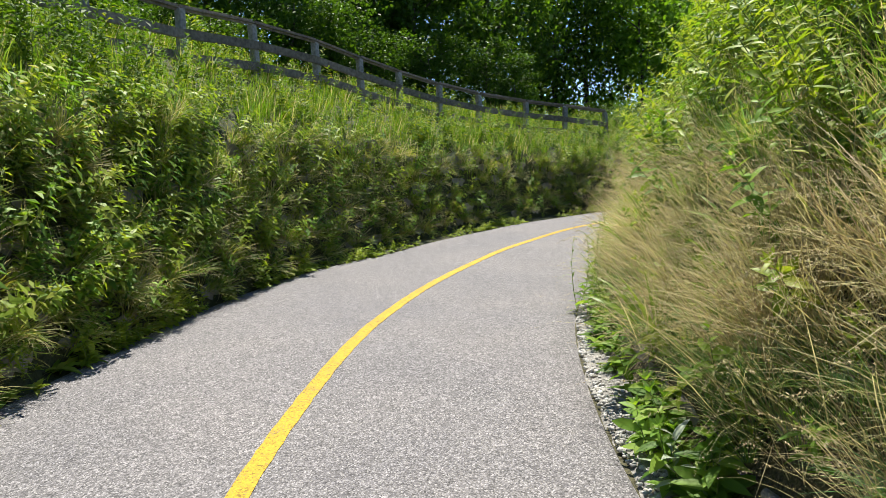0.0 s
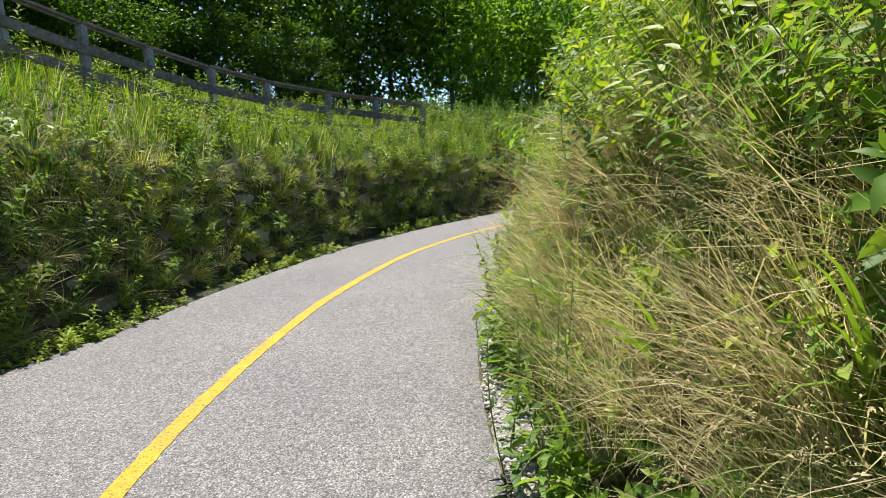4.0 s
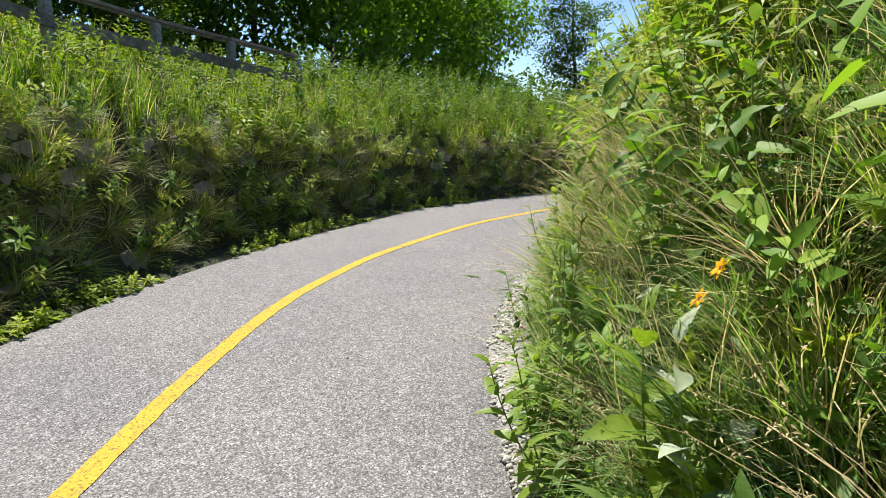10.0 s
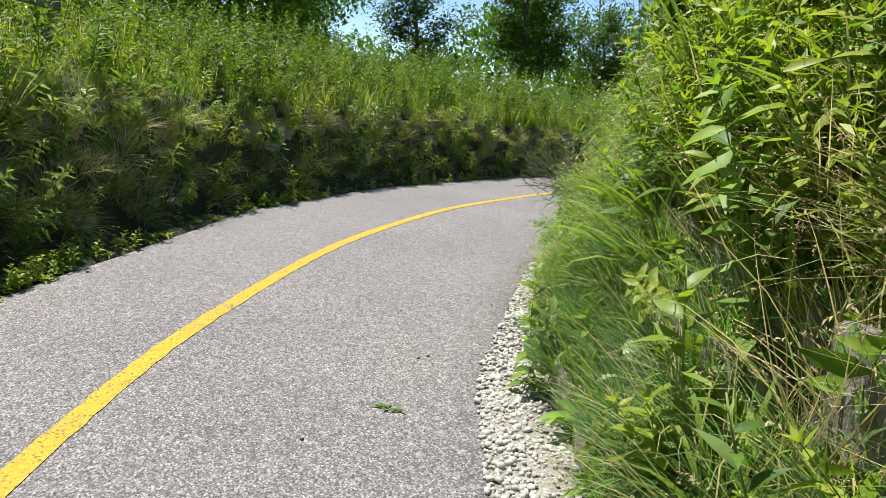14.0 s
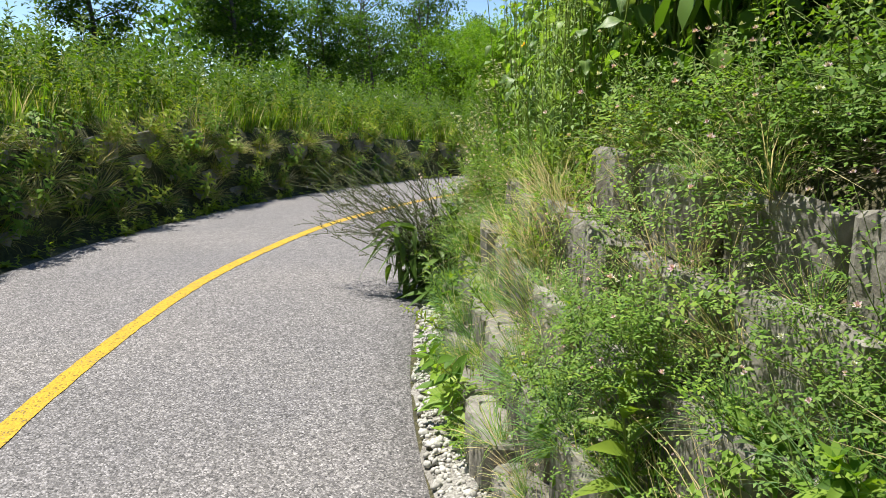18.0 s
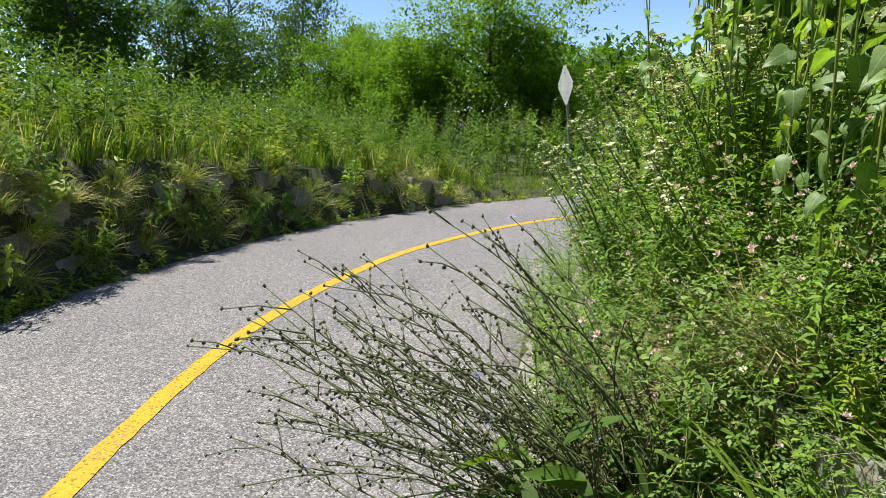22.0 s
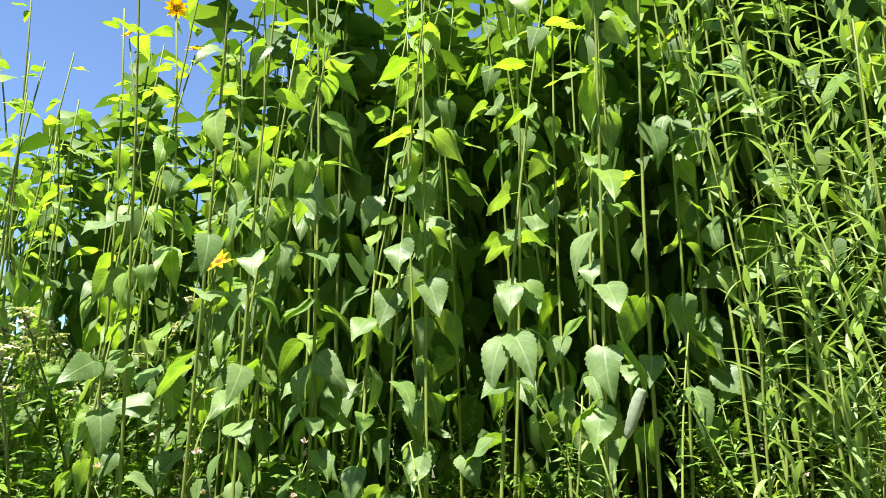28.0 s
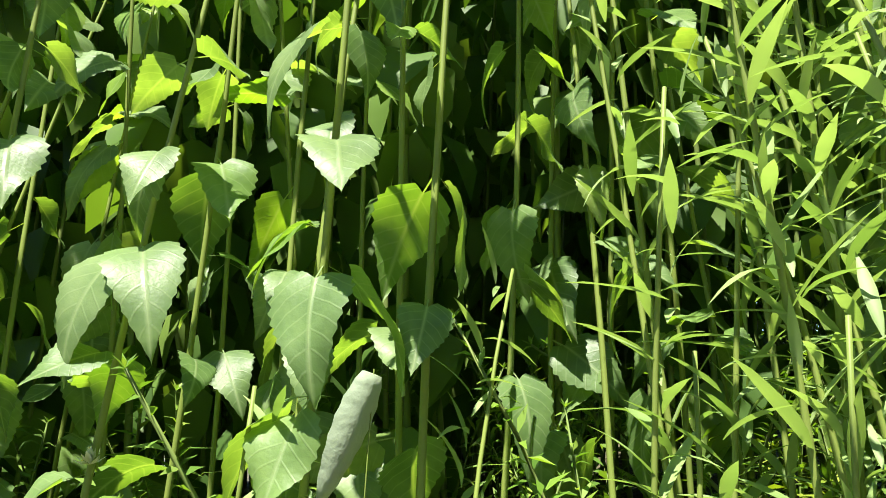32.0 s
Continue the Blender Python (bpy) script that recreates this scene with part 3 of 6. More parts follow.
def bank(s, d):
    """Height of the earth at s, d."""
    s, d = np.broadcast_arrays(np.asarray(s, float), np.asarray(d, float))
    hl, hr = rise_left(s), rise_right(s)
    run = RUN_L * hl
    q = WALL_L - d
    z = np.where(q > 0, hl * np.clip(q / run, 0, 1) + np.clip(q - run, 0, 2.6) * (0.5 * np.clip((hl - 0.4) / 1.2, 0.0, 1.15)) + np.clip(q - 3.2, 0, 30) * 0.03, 0.0)
    run = RUN_R * hr
    q = d - WALL_R
    z = np.where(q > 0, hr * np.clip(q / run, 0, 1) + np.clip(q - run, 0, 4) * 0.15 * np.clip(hr, 0, 1), z)
    z = np.where(d > 5.6, z * np.clip((7.4 - d) / 1.8, 0, 1) - 0.3 * np.clip((d - 6.8) / 0.6, 0, 1), z)   # the far side of the mound
    return z


def sheet(name, s, d, z, mat, label, category, kind="structure", follow=None):
    s, d = np.meshgrid(s, d, indexing="ij")
    if follow is not None:
        d = d + follow(s)
    p = on_path(s, d, z(s, d)).reshape(-1, 3)
    a, b = s.shape
    i = (np.arange(a - 1)[:, None] * b + np.arange(b - 1)).ravel()
    sh = Shape()
    sh.add(p, [(n, n + b, n + b + 1, n + 1) for n in i.tolist()])
    ob = from_shape(name, sh.done(), [mat])
    return tagged(ob, label, category, kind=kind)


def _lumps(s, d):
    return 0.03 * np.sin(s * 3.1 + d * 1.7) * np.sin(d * 4.3 - s * 1.1)


_bs = np.arange(-9, 58, 0.4)
_gs = Shape()
_gs.add(np.array([(-1500, -1500, -0.25), (1500, -1500, -0.25), (1500, 1500, -0.25), (-1500, 1500, -0.25)]), [(0, 1, 2, 3)])
tagged(from_shape("ground", _gs.done(), ["turf"], smooth=False), "rough grassy ground that reaches the horizon", "ground", kind="structure")
sheet("path", np.arange(-9, 58, 0.2), np.r_[np.linspace(-2.08, -1.5, 20), np.linspace(-1.35, EDGE_R - 0.03, 13), EDGE_R], lambda s, d: 0 * s + np.where((d < edge_left(s)) | (d > EDGE_R - .01), -0.035, 0.0) + 0.004 * np.sin(s * 2.3 + d), "asphalt", "pale grey chip-seal asphalt foot and cycle path", "path")
sheet("centre_line", np.arange(-9, 58, 0.1), np.linspace(-0.038, 0.078, 3), lambda s, d: 0 * s + 0.004 + 0.004 * np.sin(s * 2.3 + d), "paint", "solid yellow painted line along the path's middle, slightly worn", "road marking", follow=lambda s: np.interp(s, [4, 5.2, 6.4, 8, 9.5, 11, 12.5, 14, 15], [0, 0.03, 0.075, 0.09, 0.075, 0.03, -0.04, -0.03, 0]) + 0.003 * np.sin(s * 23) + 0.0025 * np.sin(s * 31 + 1) + 0.002 * np.sin(s * 11))
sheet("bank_left", _bs, np.r_[-1.5, -1.62, -1.72, -1.85, -1.98, WALL_L, WALL_L - 0.1, WALL_L - 0.25, WALL_L - 0.4, WALL_L - 0.5, np.arange(-2.9, -9, -0.5), np.arange(-9, -60, -3)], lambda s, d: bank(s, d) + np.where(d < edge_left(s), 0.012, -0.06) + np.where(d < WALL_L, _lumps(s, d), 0), "turf", "dark earth bank under the weeds beside the path", "bank")
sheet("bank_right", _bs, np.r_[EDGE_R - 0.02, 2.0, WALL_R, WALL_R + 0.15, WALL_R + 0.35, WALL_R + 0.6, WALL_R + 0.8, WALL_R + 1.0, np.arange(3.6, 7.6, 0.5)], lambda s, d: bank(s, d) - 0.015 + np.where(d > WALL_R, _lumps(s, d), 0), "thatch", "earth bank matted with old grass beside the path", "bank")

# ---- planted walls of concrete troughs ----
def trough_shape(w=0.46, h=0.30, depth=0.34):
    """A planter block: a bowed front with rounded shoulders, thick rim, open and full of earth at the top."""
    bm = bmesh.new()
    n = 14
    rows = []
    for z, grow, drop in ((-h, 0.94, 0.0), (-h * 0.5, 0.985, 0.0), (-0.03, 1.0, 0.3), (0.0, 0.94, 1.0)):
        row = []
        for i in range(n + 1):
            a = math.pi * i / n
            x = -math.cos(a) * w / 2 * grow
            y = -(max(math.sin(a), 0.0) ** 0.3) * depth * 0.46 * grow + (0.009 if i % 3 == 1 else -0.006 * (i % 3 == 0)) * (1 if z < -0.01 else 0.3)
            row.append(bm.verts.new((x, y, z - 0.03 * drop * abs(math.cos(a)) ** 3)))
        rows.append(row)
    inner = [bm.verts.new((v.co.x * 0.8, v.co.y * 0.72 + 0.0, v.co.z - 0.006)) for v in rows[-1]]
    floor = [bm.verts.new((v.co.x * 0.97, v.co.y * 0.95, -0.04)) for v in inner]
    rows += [inner, floor]
    for a, b in zip(rows, rows[1:]):
        for i in range(n):
            bm.faces.new((a[i], a[i + 1], b[i + 1], b[i]))
    bm.faces.new(floor)
    back = [bm.verts.new((x, depth * 0.55, z)) for x, z in ((-w * 0.42, -h), (-w * 0.48, -0.03), (w * 0.48, -0.03), (w * 0.42, -h))]
    bm.faces.new((rows[0][0], rows[3][0], back[1], back[0]))
    bm.faces.new((rows[3][-1], rows[0][-1], back[3], back[2]))
    bm.faces.new((back[1], back[2], floor[-1], floor[0]))
    bm.faces.new(back)
    bmesh.ops.recalc_face_normals(bm, faces=bm.faces)
    return bm


def trough_wall(name, label, side, foot, rise, run, s0, s1, near, keep, sunk):
    """Staggered courses of troughs that step back up the bank; near: the stretch whose troughs are parts of their own."""
    wall = tagged(new(name), label, "retaining wall", kind="structure")
    meshes = []
    for w, h in ((0.46, 0.30), (0.50, 0.32), (0.43, 0.29)):
        me = bpy.data.meshes.new("block")
        bm = trough_shape(w, h)
        bm.to_mesh(me)
        bm.free()
        me.materials.append(M["concrete"])
        meshes.append(me)
    rest = Heap()
    shape = Shape()
    me = meshes[0]
    shape.add([v.co[:] for v in me.vertices], [tuple(p.vertices) for p in me.polygons])
    shape.done()
    rows = 0
    far, spots = [], []
    for row in range(9):
        z = 0.24 + row * 0.265
        s = s0 + (0.31 if row % 2 else 0.0)
        while s < s1:
            top = float(rise(s))
            if z < top + 0.06:
                d = foot + side * (run(s) * z / max(top, 0.3) + float(sunk(s, z)) + rng.normal(0, 0.015))
                x, y, zz = on_path(s, d, z + rng.normal(0, 0.012))
                turn = heading(s) + rng.normal(0, 3) + (180 if side > 0 else 0)
                spots.append((x, y, zz, math.radians(turn), s, z / max(top, 0.3)))
                if near[0] < s < near[1] and rows < keep and rng.random() < 0.97:
                    again("block", meshes[int(rng.integers(3))], wall, pose(x, y, zz, rng.normal(0, 2), rng.normal(0, 2.5), turn))
                    rows += 1
                else:
                    far.append((x, y, zz, math.radians(turn)))
            s += 0.62 + rng.normal(0, 0.015)
    far = np.array(far)
    rest.lay(shape, far[:, :3], far[:, 3], rng.uniform(0.95, 1.06, len(far)))
    ob = new("masonry", rest.mesh("masonry", ["concrete"]))
    ob.parent = wall
    ob["kind"] = "stuff"
    return np.array(spots)


RIGHT_SPOTS = trough_wall("wall_right", "planted retaining wall of weathered grey concrete troughs", 1, WALL_R, rise_right, lambda s: RUN_R * rise_right(s), -3, 24, (9.0, 20.5), 290, lambda s, z: np.interp(s, [9, 11, 14, 16], [0.12, 0.06, 0.03, -0.04]) - 0.17 * (10.5 < s < 11.7 and 0.9 < z < 1.6 or 12.1 < s < 12.8 and 0.7 < z < 1.35 and rng.random() < 0.5))
LEFT_SPOTS = trough_wall("wall_left", "overgrown retaining wall of grey concrete troughs", -1, WALL_L, rise_left, lambda s: RUN_L * rise_left(s), -2, 28.5, (8.0, 20), 290, lambda s, z: 0.07 if z > rise_left(s) - 0.24 else 0.12)


# ---- fence on the top of the bank ----
def fence(spots, label):
    """spots: s, d, ground height, post height; three rails run from post to post."""
    f = tagged(new("fence"), label, "fence")
    tops = []
    for s, d, z, h in spots:
        x, y, zz = on_path(s, d, z)
        bm = box(bmesh.new(), 0.125, 0.125, h + 0.35, (0, 0, h / 2 - 0.175), 0.012)
        p = part("post", bm, M["timber"], f)
        p.matrix_basis = pose(x, y, zz, rng.normal(0, 1.2), rng.normal(0, 1.2), heading(s) + rng.normal(0, 5))
        tops.append(Vector((x, y, zz + h)))
    for a, b in zip(tops, tops[1:]):
        run = b - a
        for down, high, thick, off in ((0.05, 0.10, 0.10, 0.0), (0.38, 0.15, 0.04, 0.07), (0.74, 0.15, 0.04, 0.07)):
            bm = bmesh.new()
            box(bm, run.length * 1.02, thick, high, (0, 0, 0), 0.04 if down < 0.1 else 0.008)
            r = part("rail", bm, M["rail"], f)
            mid = (a + b) / 2 - Vector((0, 0, down - (0.07 if down < 0.1 else 0)))
            m = Matrix.Translation(mid) @ run.to_track_quat("X", "Z").to_matrix().to_4x4()
            r.matrix_basis = m @ Matrix.Translation((0, -off, rng.normal(0, 0.01)))
    return f


fence(FENCE, "weathered grey timber post-and-rail fence with three brown rails")

# ---- trees ----
def spray(leaves, size, spread, mat=0):
    s = Shape()
    for _ in range(leaves):
        v, f = simple_leaf(size * rng.uniform(0.7, 1.2), size * rng.uniform(0.45, 0.7), 0.25)
        at = rng.normal(0, spread, 3) * (1, 1, 0.6)
        s.add(turned(v, rng.random() * 6.283, rng.normal(-0.2, 0.5), at, rng.normal(0, 0.4)), f, mat)
    return s.done()


def frond_spray(mat=0):
    """Feathery sprays of small paired leaflets, as on a locust."""
    s = Shape()
    for _ in range(5):
        az, at = rng.random() * 6.283, rng.normal(0, 0.14, 3)
        for i in range(7):
            for side in (-1, 1):
                v, f = simple_leaf(0.085, 0.045, 0.1)
                s.add(turned(turned(v, side * 1.2, 0.0, (0.06 * i, 0, -0.006 * i * i)), az, rng.normal(0, 0.2), at), f, mat)
    return s.done()


def tree(label, height, girth, crown_from, width, sprays, kinds, leaf, lean=0.0, category="tree", lobes=9):
    """A tapered trunk, forking limbs and a ragged crown of leaf sprays."""
    e = thing("tree", Matrix(), label, category, "trees of the wood")
    u = np.linspace(0, 1, 9)
    a0 = rng.random() * 6.283
    sway = 0.035 * height * np.sin(u * 4 + a0)
    pts = np.stack([sway + lean * height * u, 0.6 * sway * np.cos(3 * u), height * 0.9 * u - 0.3], 1)
    s = Shape()
    v, f = tube(pts, girth * (1.15 - u) ** 0.8 * (1 + 0.5 * np.exp(-u * 25)), 8)
    s.add(v, f, 0)
    limbs, lobe = s, []
    for i in range(lobes):
        k = crown_from + (0.97 - crown_from) * (i + rng.random() * 0.6) / lobes
        root = np.array([np.interp(k, u, pts[:, c]) for c in range(3)])
        az = i * 2.4 + rng.normal(0, 0.4)
        reach = width * (0.35 + 0.75 * math.sin(math.pi * min(1, (k - crown_from) / (1.02 - crown_from) * 0.75 + 0.2))) * rng.uniform(0.65, 1.1)
        q = np.linspace(0, 1, 6)
        rise = reach * rng.uniform(0.35, 0.9)
        way = np.stack([math.cos(az) * reach * q, math.sin(az) * reach * q, rise * q ** 1.3 + 0.05 * np.sin(q * 6)], 1) + root
        v, f = tube(way, girth * 0.33 * (1.1 - q) + 0.008, 5)
        limbs.add(v, f, 0)
        lobe += [(way[-1], 0.42 * reach + 0.5), (way[3], 0.38 * reach + 0.35)]
        for _ in range(2):
            b = way[3] + rng.normal(0, 0.3, 3) * reach
            v, f = tube([way[2], (way[2] + b) / 2 + (0, 0, 0.1), b], [girth * 0.14, girth * 0.1, 0.008], 4)
            limbs.add(v, f, 0)
            lobe.append((b, 0.3 * reach + 0.3))
    lobe.append((pts[-1], 0.4 * width))
    from_shape("trunk", limbs.done(), ["bark"], e)
    h = Heap()
    weight = np.array([r ** 2 for _, r in lobe])
    count = rng.multinomial(sprays, weight / weight.sum())
    for (c, r), k in zip(lobe, count):
        d = rng.normal(0, 1, (k, 3))
        d /= np.linalg.norm(d, axis=1)[:, None] + 1e-9
        at = c + d * (r * rng.random(k) ** 0.45)[:, None] * (1, 1, 0.72)
        pick = rng.integers(len(kinds), size=k)
        for n, kind in enumerate(kinds):
            sel = pick == n
            h.lay(kind, at[sel], rng.random(sel.sum()) * 6.283, rng.uniform(0.8, 1.3, sel.sum()))
    crown = new("crown", h.mesh("crown", [leaf]))
    crown.parent = e
    return e


_broad = [spray(12, 0.24, 0.26), spray(12, 0.21, 0.22), spray(13, 0.19, 0.28)]
_frond = [spray(15, 0.17, 0.2), spray(16, 0.15, 0.22), frond_spray()]
_kinds = [
    tree("tall broad-leaved tree with a dense dark green crown", 11.0, 0.17, 0.10, 2.9, 720, _broad, "tree", lobes=12),
    tree("slim forest tree with dark foliage down to the ground", 9.0, 0.12, 0.03, 2.4, 680, _broad, "tree", 0.03, lobes=13),
    tree("young bushy tree with mid-green leaves and low branches", 6.5, 0.09, 0.02, 2.2, 560, _broad, "locust", lobes=12),
]
_locust = tree("rounded locust tree with feathery bright green leaves", 5.6, 0.12, 0.06, 2.6, 1350, _frond, "locust", lobes=13)
_bare = tree("half-dead tree with bare grey branches at its top", 9.0, 0.10, 0.10, 2.0, 130, _broad, "tree", lobes=16)


def plant_tree(kind, x, y, z, size, turn=0.0, tall=1.0):
    """Stands one tree in the world; the first of a kind is the built one, the others are copies."""
    if kind.get("set"):
        kind = copy_thing(kind, pose(x, y, z, 0, 0, turn))
    kind.matrix_basis = pose(x, y, z, 0, 0, turn)
    kind.scale = (size, size, size * tall)
    return kind


def stand(kind, x, y, z, size, turn=0.0, tall=1.0):
    e = plant_tree(kind, x, y, z, size, turn, tall)
    kind["set"] = 1
    e["set"] = 1


# the wood behind the fence
for s in np.arange(0.5, 20, 1.75):
    x, y, z = on_path(s + rng.normal(0, 0.3), rng.uniform(-13.0, -11.2), 2.9)
    stand(_kinds[1], x, y, z, rng.uniform(0.8, 1.05), rng.uniform(0, 360), rng.uniform(0.9, 1.15))
for s in np.arange(-1, 21, 2.3):
    x, y, z = on_path(s + rng.normal(0, 0.4), rng.uniform(-18, -14), 3.0)
    stand(_kinds[0], x, y, z, rng.uniform(0.95, 1.25), rng.uniform(0, 360), rng.uniform(0.9, 1.1))
for s in np.arange(0, 22, 4.6):
    x, y, z = on_path(s + rng.normal(0, 0.4), rng.uniform(-24, -20), 3.0)
    stand(_kinds[0], x, y, z, rng.uniform(1.3, 1.6), rng.uniform(0, 360))
for s in np.arange(-1, 17.5, 1.15):
    x, y, z = on_path(s + rng.normal(0, 0.3), rng.uniform(-8.4, -6.9), 2.5)
    stand(_kinds[1], x, y, z, rng.uniform(0.32, 0.5), rng.uniform(0, 360), rng.uniform(0.6, 0.9))
# brighter trees at the wood's end
for x, y, z, size in ((5.2, 29.2, 2.4, 0.95), (7.6, 32.0, 2.6, 1.1), (10.2, 34.6, 2.8, 1.1), (13.6, 37.5, 2.9, 1.0), (12.5, 41.5, 3.0, 1.25), (16.8, 43.5, 3.2, 1.1), (8.6, 38.0, 2.9, 1.3), (3.0, 30.5, 2.6, 1.2)):
    stand(_kinds[2], x, y, z, size, rng.uniform(0, 360))
# dark trees across the bend
for x, y, z, size, tall in ((22.0, 33.5, 2.6, 0.75, 0.8), (24.4, 35.6, 2.8, 0.8, 0.85), (19.6, 38.5, 2.9, 0.8, 0.8), (27.0, 38.0, 3.0, 0.75, 0.8), (30.3, 36.2, 2.2, 0.62, 0.8), (33.6, 37.6, 2.2, 0.65, 0.75)):
    stand(_kinds[1], x, y, z, size, rng.uniform(0, 360), tall)
for x, y, z, size in ((37.1, 38.7, 2.0, 0.8), (39.2, 39.6, 2.0, 0.9), (34.8, 40.5, 2.2, 0.85), (41.5, 37.0, 2.0, 0.7)):
    stand(_bare, x, y, z, size, rng.uniform(0, 360))
stand(_kinds[0], 46.1, 39.4, 1.2, 0.85, 40, 1.05)
for x, y, z, size in ((50.5, 38.8, 1.5, 0.7), (53.4, 37.4, 1.5, 0.75), (48.0, 41.5, 1.5, 0.75), (56.5, 40.0, 1.5, 0.9), (44.0, 43.0, 1.5, 0.8)):
    stand(_kinds[1], x, y, z, size, rng.uniform(0, 360), 0.85)
for x, y, z, size in ((29.3, 22.6, 0.6, 0.9), (31.2, 26.6, 0.6, 0.72), (28.2, 25.2, 0.6, 0.6), (35.7, 21.8, 0.5, 0.5), (33.4, 29.8, 0.6, 0.75), (30.4, 20.6, 0.5, 0.5)):
    stand(_locust, x, y, z, size, rng.uniform(0, 360))
for x, y, z, size in ((90.7, 25.8, 1.5, 1.5), (86.3, 19.5, 1.5, 1.25), (86.0, 23.4, 1.5, 1.3), (76.2, 22.0, 1.0, 0.95), (81.4, 15.7, 1.0, 1.2), (84.0, 11.0, 1.0, 1.3), (72.0, 31.5, 1.0, 1.2), (80.0, 29.0, 1.0, 1.3)):
    stand(_kinds[2], x, y, z, size, rng.uniform(0, 360), 0.9)

# distant woods all round the outside of the bend
h = Heap()
_n = 5200
_a = np.radians(rng.uniform(-30, 200, _n))
_r = rng.uniform(62, 105, _n)
_top = 6.5 + 2.5 * np.sin(_a * 9) + 1.6 * np.sin(_a * 23 + 1)
_far = np.stack([6 + _r * np.cos(_a), 16 + _r * np.sin(_a), 0.5 + _top * rng.random(_n) ** 0.8], 1)
for _k, _kind in enumerate(_broad):
    _q = np.arange(_n) % 3 == _k
    h.lay(_kind, _far[_q], rng.random(_q.sum()) * 6.283, rng.uniform(3.0, 5.0, _q.sum()))
h.object("far_woods", ["tree"], "distant belt of green woodland on the horizon", "woods")

# ---- grasses and weeds ----
def scatter(n, s0, s1, d0, d1, keep=None):
    """Random places on the bank with the way that leads down to the path (radians)."""
    s, d = rng.uniform(s0, s1, n), rng.uniform(d0, d1, n)
    if keep is not None:
        k = rng.random(n) < keep(s, d)
        s, d = s[k], d[k]
    p = on_path(s, d, bank(s, d))
    o = on_path(s, d - np.sign(d) * 0.1, 0)
    return p, np.arctan2(o[:, 1] - p[:, 1], o[:, 0] - p[:, 0]), s, d


def strew(heap, kinds, n, area, size=(0.7, 1.25), tilt=(0.0, 0.3), keep=None, out=0.0, sway=0.4):
    p, down, s, d = scatter(n, *area, keep)
    far = out * (0.4 + 1.2 * rng.random(len(p)) + 0.9 * np.sin(s * 4.1 + d * 7) * np.sin(s * 1.7 - d * 5))
    p[:, 0] += far * np.cos(down)
    p[:, 1] += far * np.sin(down)
    pick = rng.integers(len(kinds), size=len(p))
    for k, kind in enumerate(kinds):
        q = pick == k
        heap.lay(kind, p[q], rng.random(q.sum()) * 6.283, rng.uniform(*size, q.sum()), rng.uniform(*tilt, q.sum()), down[q] + rng.normal(0, sway, q.sum()))


def plant_troughs(heap, kinds, spots, out, lift, size, share):
    """One plant in the open top of each trough, hanging out over its rim."""
    q = spots[rng.random(len(spots)) < share]
    way = q[:, 3] - math.pi / 2
    far = out * rng.uniform(0.6, 1.4, len(q))
    p = q[:, :3] + np.stack([far * np.cos(way), far * np.sin(way), np.full(len(q), lift)], 1)
    along = rng.normal(0, 0.13, len(q))
    p[:, 0] += along * np.cos(q[:, 3])
    p[:, 1] += along * np.sin(q[:, 3])
    pick = rng.integers(len(kinds), size=len(q))
    for k, kind in enumerate(kinds):
        w = pick == k
        heap.lay(kind, p[w], rng.random(w.sum()) * 6.283, rng.uniform(*size, w.sum()), rng.uniform(0.35, 0.95, w.sum()), way[w] + rng.normal(0, 0.35, w.sum()))


# right bank: fine hanging grass, blue-green below, straw above
G = ["fine", "blue", "straw", "seed"]
_fine = [tuft(70, 0.40, 0.0033, 0.4, 1.5, [0, 0, 0, 2], 0.12) for _ in range(3)]
_blue = [tuft(80, 0.34, 0.0031, 0.45, 1.3, [1, 1, 1, 0], 0.1) for _ in range(3)]
_dry = [tuft(50, 0.55, 0.0030, 0.5, 1.5, [2, 2, 2, 3], 0.1, 3, 12) for _ in range(3)]
_hay = [tuft(30, 0.72, 0.0027, 0.6, 1.1, m, 0.12, 4, 20) for m in ([2, 2, 2, 3], [2, 2, 3], [2, 2, 2, 2, 0])]
_mound = [tuft(130, 0.33, 0.0033, 0.75, 0.95, m, 0.07) for m in ([1, 1, 1, 0], [1, 0, 0], [0, 0, 1, 2])]
_seedy = [tuft(26, 0.6, 0.0030, 0.45, 1.1, [2, 2, 3], 0.1, 4, 22) for _ in range(3)]

h = Heap()
def off_gravel(s, d):
    """Keeps the wide gravel strip free where it shows."""
    return np.where((s < 9.5) & (d < WALL_R + 0.16), 0.12, np.where((s > 12.6) & (s < 17.2) & (d < WALL_R + 0.07), 0.06, 1.0))


def off_stones(s, d):
    """Leaves the stones bare that show in the wall."""
    return np.where((s > 11.8) & (s < 13.0) & (d > WALL_R + 0.2) & (d < WALL_R + 0.62), 0.5, 1.0)


def patch(s, d, k=0.0):
    """Uneven clumps, from 0 to 1."""
    return np.clip(0.5 + 0.75 * np.sin(s * 2.9 + 4 * d + k) * np.sin(d * 7.5 - s * 1.9 + 2 * k), 0, 1)


